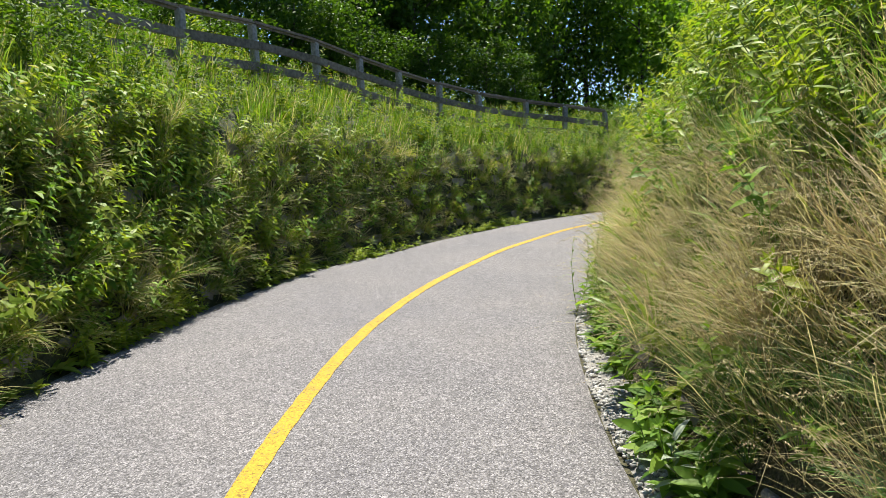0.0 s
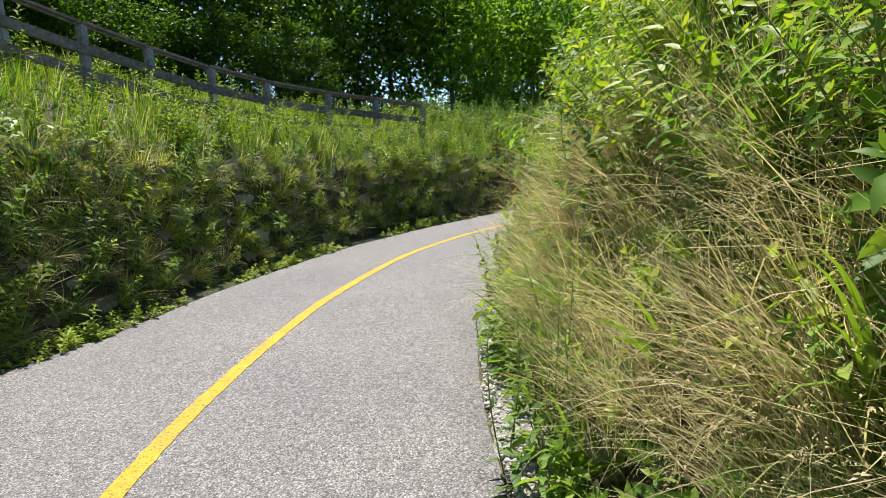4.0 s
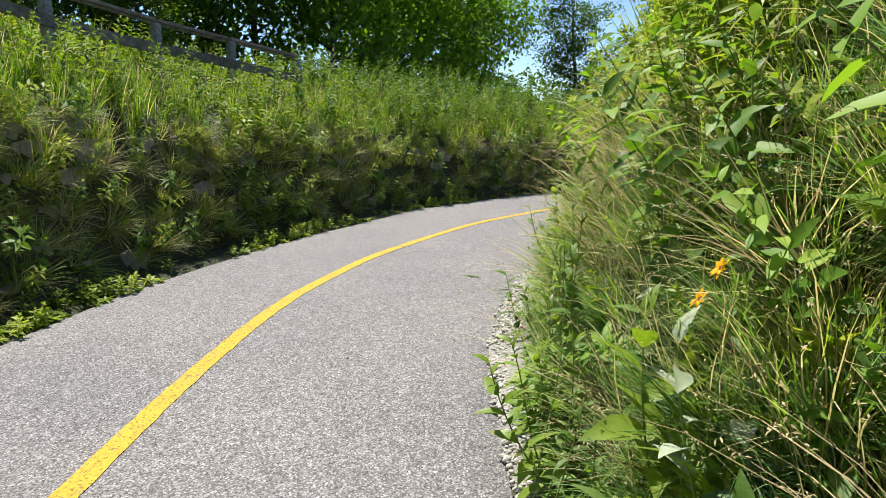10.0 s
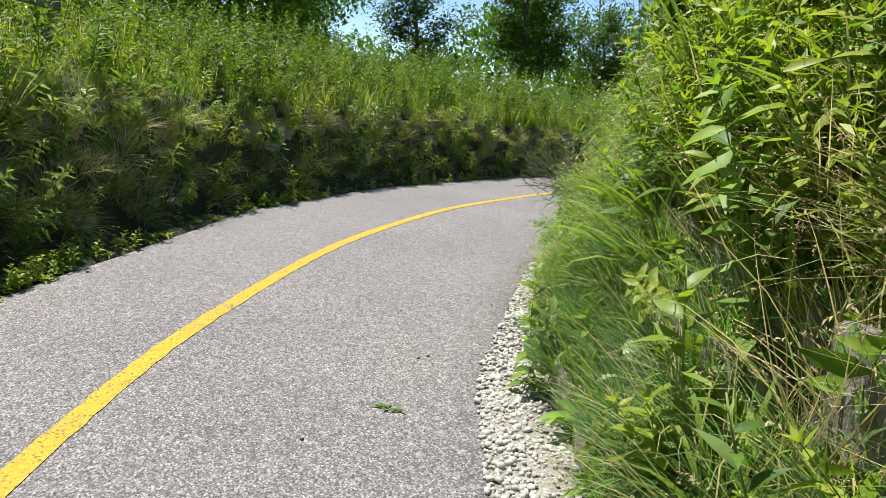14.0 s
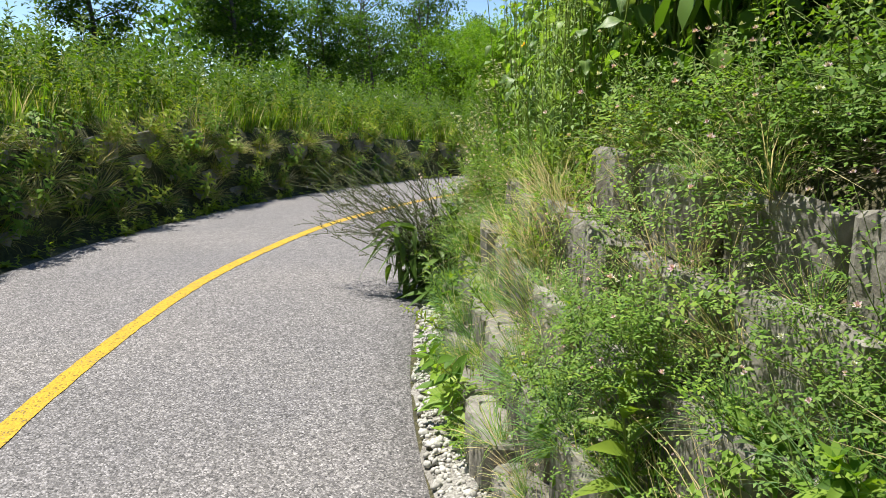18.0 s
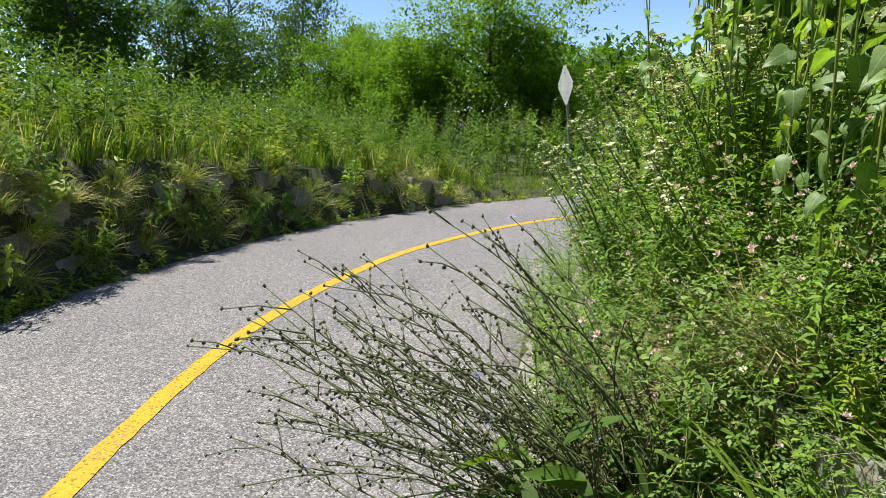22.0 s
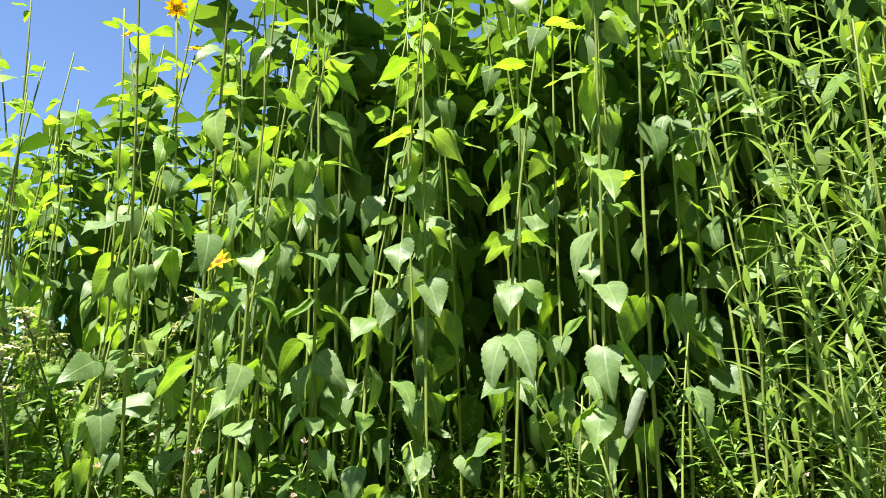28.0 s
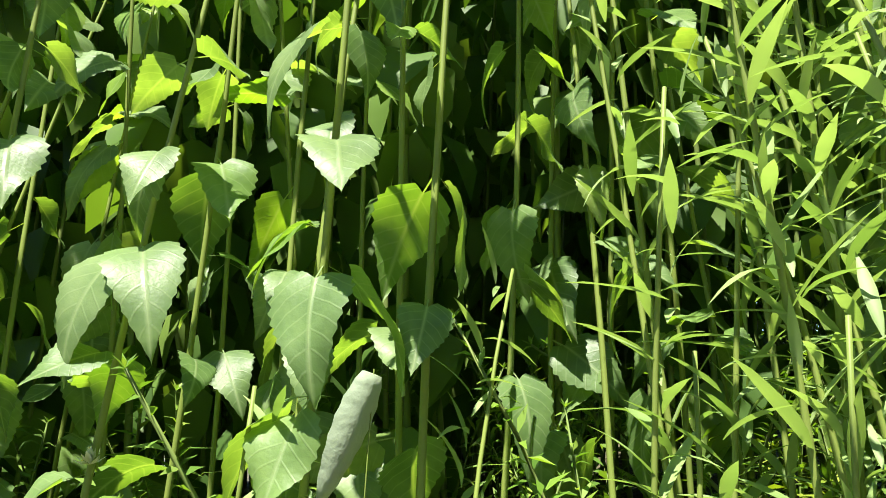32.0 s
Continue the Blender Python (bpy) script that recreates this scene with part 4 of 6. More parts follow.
strew(h, _mound, 560, (-3, 8.2, WALL_R + 0.02, WALL_R + 0.75), (0.6, 1.2), (0.0, 0.55), lambda s, d: off_gravel(s, d) * (0.25 + 0.75 * patch(s, d)) * np.where(d > WALL_R + 0.3, 0.6 - 0.5 * patch(s, d, 1.3), 1), out=0.05, sway=1.5)
strew(h, _mound, 430, (8.0, 14.8, WALL_R + 0.02, WALL_R + 0.75), (0.6, 1.3), (0.0, 0.55), lambda s, d: off_gravel(s, d) * off_stones(s, d) * (0.3 + 0.7 * patch(s, d)), out=0.05, sway=1.5)
strew(h, _blue, 330, (-3, 8.2, WALL_R + 0.02, WALL_R + 0.4), (0.6, 1.0), (0.0, 0.5), lambda s, d: off_gravel(s, d) * (0.3 + 0.7 * patch(s, d, 2.0)), sway=1.2)
strew(h, _blue, 240, (8.0, 15, WALL_R + 0.02, WALL_R + 0.45), (0.6, 1.0), (0.0, 0.5), off_gravel, sway=1.2)
strew(h, _fine, 330, (-3, 8.2, WALL_R + 0.2, WALL_R + 1.0), (0.5, 1.1), (0.0, 0.6), out=0.05, sway=1.4)
strew(h, _fine, 140, (8.0, 14.8, WALL_R + 0.15, WALL_R + 0.95), (0.5, 1.15), (0.0, 0.6), off_stones, out=0.05, sway=1.4)
strew(h, _hay, 540, (-3, 7.6, WALL_R + 0.18, WALL_R + 0.68), (0.5, 1.0), (0.35, 1.0), lambda s, d: np.clip(0.2 + patch(s, d, 1.3), 0, 1) * np.where(s > 5.8, 0.35, 1.0), out=0.05, sway=0.9)
strew(h, _hay, 25, (8.0, 12.5, WALL_R + 0.35, WALL_R + 0.85), (0.5, 0.9), (0.35, 1.0), out=0.05, sway=0.9)
strew(h, _fine, 95, (13.8, 19.0, WALL_R - 0.02, WALL_R + 0.62), (0.35, 0.75), (0.2, 0.8), lambda s, d: off_gravel(s, d) * (0.2 + 0.8 * (np.sin(s * 4.4 + d * 9) > 0.1)), out=0.06, sway=0.8)
strew(h, _blue, 90, (13.8, 18.2, WALL_R - 0.04, WALL_R + 0.4), (0.4, 0.85), (0.2, 0.8), lambda s, d: off_gravel(s, d) * (np.sin(s * 3.7 + d * 5) > 0.1), out=0.06, sway=0.8)
strew(h, _dry, 460, (-3, 6.8, WALL_R + 0.22, WALL_R + 0.72), (0.7, 1.15), (0.1, 0.8), lambda s, d: patch(s, d, 1.3) ** 2, out=0.07, sway=1.3)
strew(h, _seedy, 330, (-3, 12.5, WALL_R + 0.12, WALL_R + 0.72), (0.7, 1.2), (0.0, 0.8), out=0.08, sway=1.4)
strew(h, _dry, 45, (7.6, 17.5, WALL_R + 0.2, WALL_R + 0.7), (0.5, 0.9), (0.1, 0.6), out=0.03, sway=0.8)
strew(h, _dry, 45, (19.5, 20.2, WALL_R + 0.05, WALL_R + 0.4), (0.45, 0.75), (0.1, 0.9), out=0.12)
strew(h, _dry, 9, (17.0, 17.6, WALL_R + 0.25, WALL_R + 0.5), (0.6, 0.9), (0.0, 0.5), out=0.12)
_near = RIGHT_SPOTS[(RIGHT_SPOTS[:, 4] > 13.6) & (RIGHT_SPOTS[:, 4] < 20.5)]
plant_troughs(h, _mound[1:] + _fine[:1], _near, 0.10, -0.02, (0.45, 0.8), 0.5)
plant_troughs(h, _mound[:2] + _fine[:1], _near[_near[:, 4] > 18.3], 0.11, -0.01, (0.5, 0.85), 0.6)
plant_troughs(h, _blue[:1] + _mound[:1], _near[_near[:, 5] < 0.62], 0.12, -0.02, (0.4, 0.8), 0.45)
plant_troughs(h, _dry, _near, 0.06, 0.0, (0.3, 0.5), 0.15)
h.object("wall_grass", G, "fine hair-like green and straw-coloured grass hanging over the wall", "grass")

# right edge weeds and top growth
W = ["weed", "stalk", "lime", "meadow", "white", "pink", "blade", "brown_stalk", "vetch", "straw", "rag"]
_lowweed = [rosette(14, 0.17, 0.055, 0) for _ in range(2)] + [weed(0.3, 6, 0.12, 0.045, 0, 1) for _ in range(2)]
_tallweed = [weed(0.95, 16, 0.12, 0.03, 2, 1, 0.5) for _ in range(2)] + [weed(0.8, 34, 0.1, 0.018, 3, 1, 0.6, full=False) for _ in range(2)]
_limeweed = [weed(0.8, 26, 0.10, 0.024, 2, 1, 0.6, full=False) for _ in range(3)] + [weed(0.7, 14, 0.13, 0.036, 2, 1, 0.5) for _ in range(2)]
_dark = [weed(0.75, 14, 0.13, 0.05, 0, 1, 0.25) for _ in range(3)]


_tallfern = [weed(0.58, 84, 0.034, 0.0085, m, 1, 0.5, full=False, jitter=0.8, bow=0.32) for m in (0, 0, 8)]
_fern = [weed(0.34, 36, 0.07, 0.012, 0, 1, 0.5, full=False) for _ in range(2)] + [weed(0.3, 40, 0.05, 0.014, 2, 1, 0.4, full=False) for _ in range(2)]
_bright = [weed(0.45, 9, 0.12, 0.045, 2, 1, 0.4) for _ in range(2)] + [rosette(10, 0.16, 0.06, 2) for _ in range(2)]


def flowered(base, mat, n, radius, share=0.8):
    """The same plant with flowers on the tips of its upper leaves."""
    s = Shape()
    s.v, s.f, s.m, s.n = [base.v], list(base.f), list(base.m), len(base.v)
    high = np.flatnonzero(base.v[:, 2] > share * base.v[:, 2].max())
    for i in rng.choice(high, n):
        fl = flat_flower(radius * rng.uniform(0.7, 1.3), 7, mat).done()
        s.add(turned(fl.v, rng.random() * 6, rng.normal(0, 0.5), base.v[i]), fl.f, mat)
    return s.done()


def crown_vetch(stems, length, heads, leafmat=0, flower=5):
    """A sprawling plant: thin stems, feather leaves of small leaflets and round pale flower heads."""
    s = Shape()
    for i in range(stems):
        az, lean, bend = i * 2.4 + rng.normal(0, 0.4), rng.uniform(0.15, 1.0), rng.uniform(0.1, 0.9)
        u = np.linspace(0, 1, 6)
        size = length * rng.uniform(0.6, 1.1)
        ang = lean + bend * u
        out, up = np.r_[0, np.cumsum(np.sin(ang[1:]) * size / 5)], np.r_[0, np.cumsum(np.cos(ang[1:]) * size / 5)]
        pts = np.stack([out * math.cos(az), out * math.sin(az), up], 1)
        v, f = tube(pts, 0.0018 * (1.2 - 0.7 * u), 3)
        s.add(v, f, 1)
        for q in range(8):
            k = 0.15 + 0.85 * q / 8
            at = np.array([np.interp(k, u, pts[:, c]) for c in range(3)])
            turn, rise, reach = az + q * 2.2 + rng.normal(0, 0.4), rng.uniform(-0.1, 0.7), 0.075 * rng.uniform(0.7, 1.2)
            way = np.array([math.cos(turn) * math.cos(rise), math.sin(turn) * math.cos(rise), math.sin(rise)])
            for j in range(5):
                v, f = simple_leaf(0.022, 0.0105, 0.1)
                s.add(turned(v, turn + (0 if j == 4 else (1.1 if j % 2 else -1.1)), rise * 0.5 + rng.normal(0, 0.3), at + way * reach * (0.25 + 0.18 * j)), f, leafmat)
        if i < heads:
            top = pts[-1] + (0, 0, 0.03)
            for j in range(16):
                v, f = simple_leaf(0.0115, 0.0055, -0.2)
                s.add(turned(v, j * 2.4, rng.uniform(0.0, 1.5), top), f, flower)
    return s.done()


def ragweed(height, leaves, mat):
    """An upright weed whose leaves are cut into fine pale lobes."""
    s = Shape()
    u = np.linspace(0, 1, 5)
    pts = np.stack([0.06 * height * u ** 2, 0 * u, height * u], 1)
    v, f = tube(pts, 0.0035 * (1.2 - u), 4)
    s.add(v, f, 1)
    for i in range(leaves):
        k = 0.15 + 0.85 * i / leaves
        at = np.array([np.interp(k, u, pts[:, c]) for c in range(3)])
        az, rise, reach = i * 2.4 + rng.normal(0, 0.3), rng.uniform(0.1, 0.8), 0.085 * (1.25 - 0.6 * k) * rng.uniform(0.8, 1.2)
        way = np.array([math.cos(az) * math.cos(rise), math.sin(az) * math.cos(rise), math.sin(rise)])
        for j in range(9):
            q = (j // 2 + 1) / 5
            turn = 0 if j == 8 else (0.8 if j % 2 else -0.8)
            v, f = simple_leaf(reach * (0.5 - 0.25 * q), reach * 0.085, 0.15)
            s.add(turned(v, az + turn, rise * 0.6, at + way * reach * q * 0.8 - (0, 0, 0.25 * reach * q * q)), f, mat)
        v, f = simple_leaf(reach, reach * 0.05, 0.2)
        s.add(turned(v, az, rise, at), f, mat)
    return s.done()


_ragweed = [ragweed(0.42, 24, 10) for _ in range(3)]
_cv = [crown_vetch(6, 0.5, 3, 8, 5), crown_vetch(6, 0.45, 2, 8, 4), crown_vetch(5, 0.5, 3, 8, 5), crown_vetch(6, 0.45, 2, 0, 5), crown_vetch(6, 0.5, 0, 8)]
_yarrow = [flowered(_tallfern[i], 4, 90, 0.0050, 0.89) for i in range(3)]
_bladegrass6 = [tuft(14, 0.5, 0.02, 0.25, 1.6, [6], 0.05, 5) for _ in range(3)]
h = Heap()
strew(h, _lowweed, 190, (-3, 19, EDGE_R + 0.12, WALL_R + 0.05), (0.6, 1.3), (0.0, 0.4), lambda s, d: (0.25 + 0.75 * (np.sin(s * 2.1) > 0.1)) * np.where((s > 12.4) & (s < 17), 0.15, 1.0))
strew(h, _tallweed, 640, (-3, 14.5, WALL_R + 0.88, WALL_R + 2.4), (0.7, 1.35), (0, 0.35))
strew(h, _limeweed, 170, (9, 14.5, WALL_R + 0.5, WALL_R + 0.95), (0.5, 0.9), (0.1, 0.6), off_stones)
strew(h, _lowweed, 240, (-3, 14.5, WALL_R + 0.05, WALL_R + 0.9), (0.5, 1.0), (0.2, 0.9), off_stones, out=0.12)
strew(h, _dark, 30, (6.0, 14.5, WALL_R + 0.4, WALL_R + 1.1), (0.6, 1.1), (0.2, 0.9), out=0.08)
strew(h, _tallfern, 300, (13.0, 17.6, WALL_R + 0.75, WALL_R + 1.6), (0.7, 1.2), (0.0, 0.45))
strew(h, _cv, 340, (13.2, 16.8, WALL_R + 0.25, WALL_R + 1.2), (0.7, 1.15), (0.1, 0.8), lambda s, d: np.where(d < WALL_R + 0.55, 0.2, 1.0), out=0.05, sway=0.9)
strew(h, _cv, 90, (13.9, 16.4, WALL_R + 0.16, WALL_R + 0.5), (0.45, 0.8), (0.2, 0.9), out=0.1, sway=0.8)
strew(h, _lowweed, 40, (13.9, 16.4, WALL_R + 0.14, WALL_R + 0.4), (0.5, 0.9), (0.2, 0.8), out=0.06)
strew(h, _cv[3:4], 40, (17.6, 19.4, WALL_R + 0.3, WALL_R + 0.62), (0.5, 0.9), (0.0, 0.5), sway=1.0)
strew(h, _cv, 210, (19.2, 25, WALL_R - 0.02, WALL_R + 1.0), (0.8, 1.3), (0.1, 0.7), sway=1.0)
strew(h, _tallfern, 210, (20.0, 26, WALL_R + 0.15, WALL_R + 1.3), (0.9, 1.6), (0.0, 0.6), sway=1.5)
strew(h, _tallfern, 280, (18.9, 28, EDGE_R + 0.08, WALL_R + 0.5), (0.5, 1.2), (0.1, 0.6), lambda s, d: np.clip((s - 19.2 + (d - 2.0) * 1.5) / 1.4, 0, 1))
strew(h, _fern, 110, (17.0, 19.5, WALL_R + 0.27, WALL_R + 0.62), (0.5, 1.1), (0.0, 0.5), sway=1.0)
strew(h, _fern, 80, (16.6, 19.4, WALL_R - 0.08, WALL_R + 0.05), (0.35, 0.8), (0.0, 0.6), sway=1.0)
strew(h, _lowweed, 130, (-3, 14, EDGE_R + 0.2, WALL_R + 0.02), (0.8, 1.6), (0.0, 0.4), lambda s, d: (np.sin(s * 2.1) > 0.1) * np.where(s > 12.4, 0.1, 1.0))
strew(h, _bright, 210, (-3, 14, WALL_R + 0.15, WALL_R + 0.9), (0.4, 0.85), (0.2, 0.9), off_stones, out=0.1, sway=0.8)
strew(h, _cv[:3], 120, (19.3, 21.5, WALL_R + 0.1, WALL_R + 0.6), (0.7, 1.1), (0.0, 0.6), sway=1.5)
strew(h, _cv[3:4] + _fern, 150, (19.2, 20.4, WALL_R + 0.02, WALL_R + 0.5), (0.6, 1.2), (0.0, 0.6), sway=1.5)
strew(h, _fern + _tallfern, 200, (17.0, 19.6, WALL_R + 0.58, WALL_R + 1.3), (0.6, 1.1), (0.0, 0.5), sway=1.5)
strew(h, _yarrow, 210, (20.15, 22.6, WALL_R + 0.15, WALL_R + 0.75), (1.0, 1.65), (0.0, 0.25))
strew(h, _bladegrass6, 55, (0, 14, WALL_R + 0.05, WALL_R + 0.9), (0.7, 1.2), (0.1, 0.7), off_gravel, out=0.06, sway=1.0)
strew(h, _tallweed, 260, (-3, 8, WALL_R + 0.5, WALL_R + 1.1), (0.5, 0.9), (0.2, 0.8))
strew(h, _dark, 90, (-2, 8.5, WALL_R + 0.45, WALL_R + 1.1), (0.4, 0.8), (0.2, 0.9), out=0.06)
strew(h, _limeweed, 150, (11.8, 14.6, WALL_R + 0.4, WALL_R + 1.2), (0.6, 1.1), (0.0, 0.5))
strew(h, [tuft(15, 0.8, 0.009, 0.12, 0.7, m, 0.08, 4) for m in ([2], [2, 3, 9])], 34, (12.0, 14.3, WALL_R + 0.45, WALL_R + 1.1), (0.7, 1.15), (0.0, 0.35))
strew(h, _ragweed, 110, (18.8, 20.2, WALL_R + 0.06, WALL_R + 0.36), (0.5, 0.95), (0.0, 0.5), sway=1.5)
strew(h, _ragweed, 14, (17.6, 18.6, WALL_R - 0.02, WALL_R + 0.3), (0.5, 0.9), (0.0, 0.5), sway=1.5)
strew(h, [_cv[0], _cv[2]], 65, (19.7, 21.2, WALL_R + 0.25, WALL_R + 0.6), (0.8, 1.15), (0.0, 0.5), sway=1.5)
strew(h, _cv[:4], 150, (19.9, 21.3, WALL_R + 0.0, WALL_R + 0.4), (0.6, 0.95), (0.2, 0.8), sway=0.8, out=0.08)
strew(h, _bladegrass6, 24, (9, 14.5, WALL_R + 0.2, WALL_R + 0.8), (0.8, 1.3), (0.1, 0.5))
_near = RIGHT_SPOTS[(RIGHT_SPOTS[:, 4] > 16.2) & (RIGHT_SPOTS[:, 4] < 21)]
plant_troughs(h, _cv[3:] + _fern, _near, 0.08, -0.01, (0.5, 0.9), 0.75)
plant_troughs(h, _fern + _lowweed[2:], _near[_near[:, 5] < 0.6], 0.14, -0.03, (0.5, 1.0), 0.7)
h.object("bank_weeds", W, "mixed green weeds with small white and pink flowers on the bank", "weeds")

# left wall and slope
L = ["shade", "stalk", "meadow", "weed", "straw", "fine", "white", "lime", "olive", "bushleaf"]
_wallweed = [weed(0.34, 11, 0.10, 0.034, m, 1, 0.2, full=False) for m in (0, 3, 7)]
_ball = [tuft(105, 0.31, 0.0042, 0.75, 1.1, m, 0.08, 3) for m in ([0, 5, 8, 8], [0, 0, 5, 8], [5, 8, 8, 4], [0, 5, 4, 8])]
_wisp = [tuft(26, 0.42, 0.0042, 0.55, 1.2, [4, 4, 8], 0.07, 3) for _ in range(2)]
_verge = [rosette(12, 0.10, 0.036, 7) for _ in range(2)] + [weed(0.2, 8, 0.06, 0.026, 7, 1, 0.3) for _ in range(2)]
_meadow = [weed(0.6, 30, 0.11, 0.024, 2, 1, 0.6, full=False), weed(0.75, 18, 0.12, 0.034, 2, 1, 0.5, full=False), tuft(34, 0.6, 0.010, 0.2, 0.8, [2, 5, 2, 4], 0.12, 2), tuft(34, 0.5, 0.010, 0.2, 0.9, [2, 3, 5], 0.12, 2)]
_bush = [weed(1.15, 32, 0.14, 0.034, 9, 1, 0.6, full=False), weed(1.0, 28, 0.13, 0.034, 9, 1, 0.5, full=False)]
h = Heap()


plant_troughs(h, _ball, LEFT_SPOTS, 0.19, -0.02, (0.9, 1.35), 0.95)
plant_troughs(h, _ball, LEFT_SPOTS, 0.22, -0.10, (0.7, 1.15), 0.8)
plant_troughs(h, _ball, LEFT_SPOTS, 0.21, -0.05, (0.5, 1.0), 0.6)
plant_troughs(h, _wisp, LEFT_SPOTS, 0.20, 0.0, (0.7, 1.2), 0.45)
for _k, _out, _share in ((0, 0.20, 0.85), (1, 0.23, 0.7), (2, 0.2, 0.6)):
    plant_troughs(h, _wallweed, LEFT_SPOTS, _out, -0.03, (0.6, 1.25), _share)
_up = LEFT_SPOTS[(LEFT_SPOTS[:, 5] > 0.7) & (LEFT_SPOTS[:, 4] > 14)]
for _k in range(3):
    plant_troughs(h, _ball + _wallweed, _up, 0.17, 0.03, (0.7, 1.2), 0.9)
_up = LEFT_SPOTS[LEFT_SPOTS[:, 5] > 0.2]
plant_troughs(h, _wisp + _wallweed[2:], _up[_up[:, 4] < 9.5], 0.27, 0.0, (0.8, 1.3), 0.8)
plant_troughs(h, _wallweed[2:], _up[_up[:, 4] < 7.5], 0.27, -0.02, (0.7, 1.3), 0.6)
for _end in (9.0, 7.0, 5.5, 5.0):
    plant_troughs(h, _wallweed, _up[_up[:, 4] < _end], 0.24, -0.05, (0.7, 1.35), 0.9)
plant_troughs(h, _ball, _up[_up[:, 4] < 6.5], 0.26, -0.03, (0.9, 1.4), 0.7)
strew(h, [flowered(_wallweed[0], 6, 2, 0.012, 0.7)], 26, (4, 26, WALL_L - 0.6, WALL_L), (0.8, 1.1), (0.1, 0.6), out=0.15)
strew(h, _verge, 2300, (-2, 30, WALL_L + 0.12, EDGE_L + 0.04), (0.45, 1.0), (0.0, 0.3), lambda s, d: (0.55 + 0.45 * np.sin(s * 1.7 + 1)) * (d < edge_left(s) + 0.06))
strew(h, _verge, 420, (-2, 7.5, -2.14, -1.9), (0.8, 1.7), (0.0, 0.3), lambda s, d: (0.6 + 0.4 * np.sin(s * 2.3)) * (d < edge_left(s) + 0.07))
h.object("left_wall_weeds", L, "shaded mixed weeds and grass growing out of the wall", "weeds")
h = Heap()
strew(h, _meadow, 3800, (-2, 29.5, WALL_L - 3.2, WALL_L - 0.3), (0.5, 0.95), (0, 0.35), lambda s, d: np.where((s < 18) & (d < -3.6) & (d > -4.5), 0.35, 1.0))
strew(h, _meadow, 1500, (-2, 30, WALL_L - 9.5, WALL_L - 3.2), (0.8, 1.3), (0, 0.3))
strew(h, _bush, 950, (13, 30, WALL_L - 5, WALL_L - 0.4), (0.55, 1.02), (0, 0.3), lambda s, d: np.where((s < 18.2) & (d < -2.9), 0.0, np.clip((s - 12) / 7, 0, 1)))
strew(h, _bush, 170, (-1.5, 5.5, WALL_L - 1.9, WALL_L - 0.8), (0.55, 0.95), (0, 0.3))
strew(h, _bush, 700, (27, 46, WALL_L - 13, WALL_L - 3.0), (0.8, 1.5), (0, 0.3))
h.object("meadow", L, "sunlit yellow-green meadow grasses and weeds on the slope", "meadow")
h = Heap()
_lawn = [tuft(24, 0.09, 0.007, 0.3, 0.6, [0, 0, 1], 0.12, 2)]
strew(h, _lawn, 3000, (28.6, 40, -7.5, -1.85), (0.8, 1.4), (0, 0.3))
h.object("lawn", ["blade", "meadow"], "short mown bright green grass beside the path", "lawn")

# ---- tall sunflowers on the bank ----
def heart_leaf(length, width, droop, wave=0.0, stalk=0.035):
    """A toothed heart-shaped leaf on a short stalk, along +x."""
    n = 23
    u = np.linspace(0, 1, n)
    w = width * 0.5 * np.interp(u, [0, 0.04, 0.10, 0.2, 0.32, 0.5, 0.7, 0.88, 1], [0.3, 0.66, 0.9, 1.0, 0.96, 0.74, 0.43, 0.17, 0.0])
    tooth = 1 + 0.05 * np.where(np.arange(n) % 2 == 0, 1, -1) * (u < 0.97)
    ang = -droop * u
    x = stalk + np.r_[0, np.cumsum(np.cos(ang[1:]) * length / (n - 1))]
    z = 0.008 + np.r_[0, np.cumsum(np.sin(ang[1:]) * length / (n - 1))]
    rows = [np.stack([x, 0 * u, z], 1)]
    for side in (1, -1):
        for k, up in ((0.55, 0.15), (1.0, 0.10)):
            lift = up * w + wave * 0.006 * k * np.sin(u * 8 + side)
            rows.append(np.stack([x - 0.05 * length * k * np.clip(1 - u / 0.12, 0, 1) - 0.02 * length * k, side * k * w * (tooth if k == 1.0 else 1), z + lift], 1))
    v = np.concatenate(rows + [[(0, 0.0012, 0), (0, -0.0012, 0), (stalk, 0.0012, 0.008), (stalk, -0.0012, 0.008)]])
    f = []
    for p, q in ((0, 1), (1, 2)):
        f += [(p * n + i, p * n + i + 1, q * n + i + 1, q * n + i) for i in range(n - 1)]
    for p, q in ((0, 3), (3, 4)):
        f += [(p * n + i + 1, p * n + i, q * n + i, q * n + i + 1) for i in range(n - 1)]
    f.append((5 * n, 5 * n + 1, 5 * n + 3, 5 * n + 2))
    return v, f


def leaf_mesh(name, mat, *how):
    v, f = heart_leaf(*how)
    return from_mesh(name, v, f, mat)


def from_mesh(name, v, f, mat):
    me = bpy.data.meshes.new(name)
    me.from_pydata([tuple(p) for p in np.asarray(v).tolist()], [], f)
    me.materials.append(M[mat])
    me.polygons.foreach_set("use_smooth", [True] * len(me.polygons))
    return me


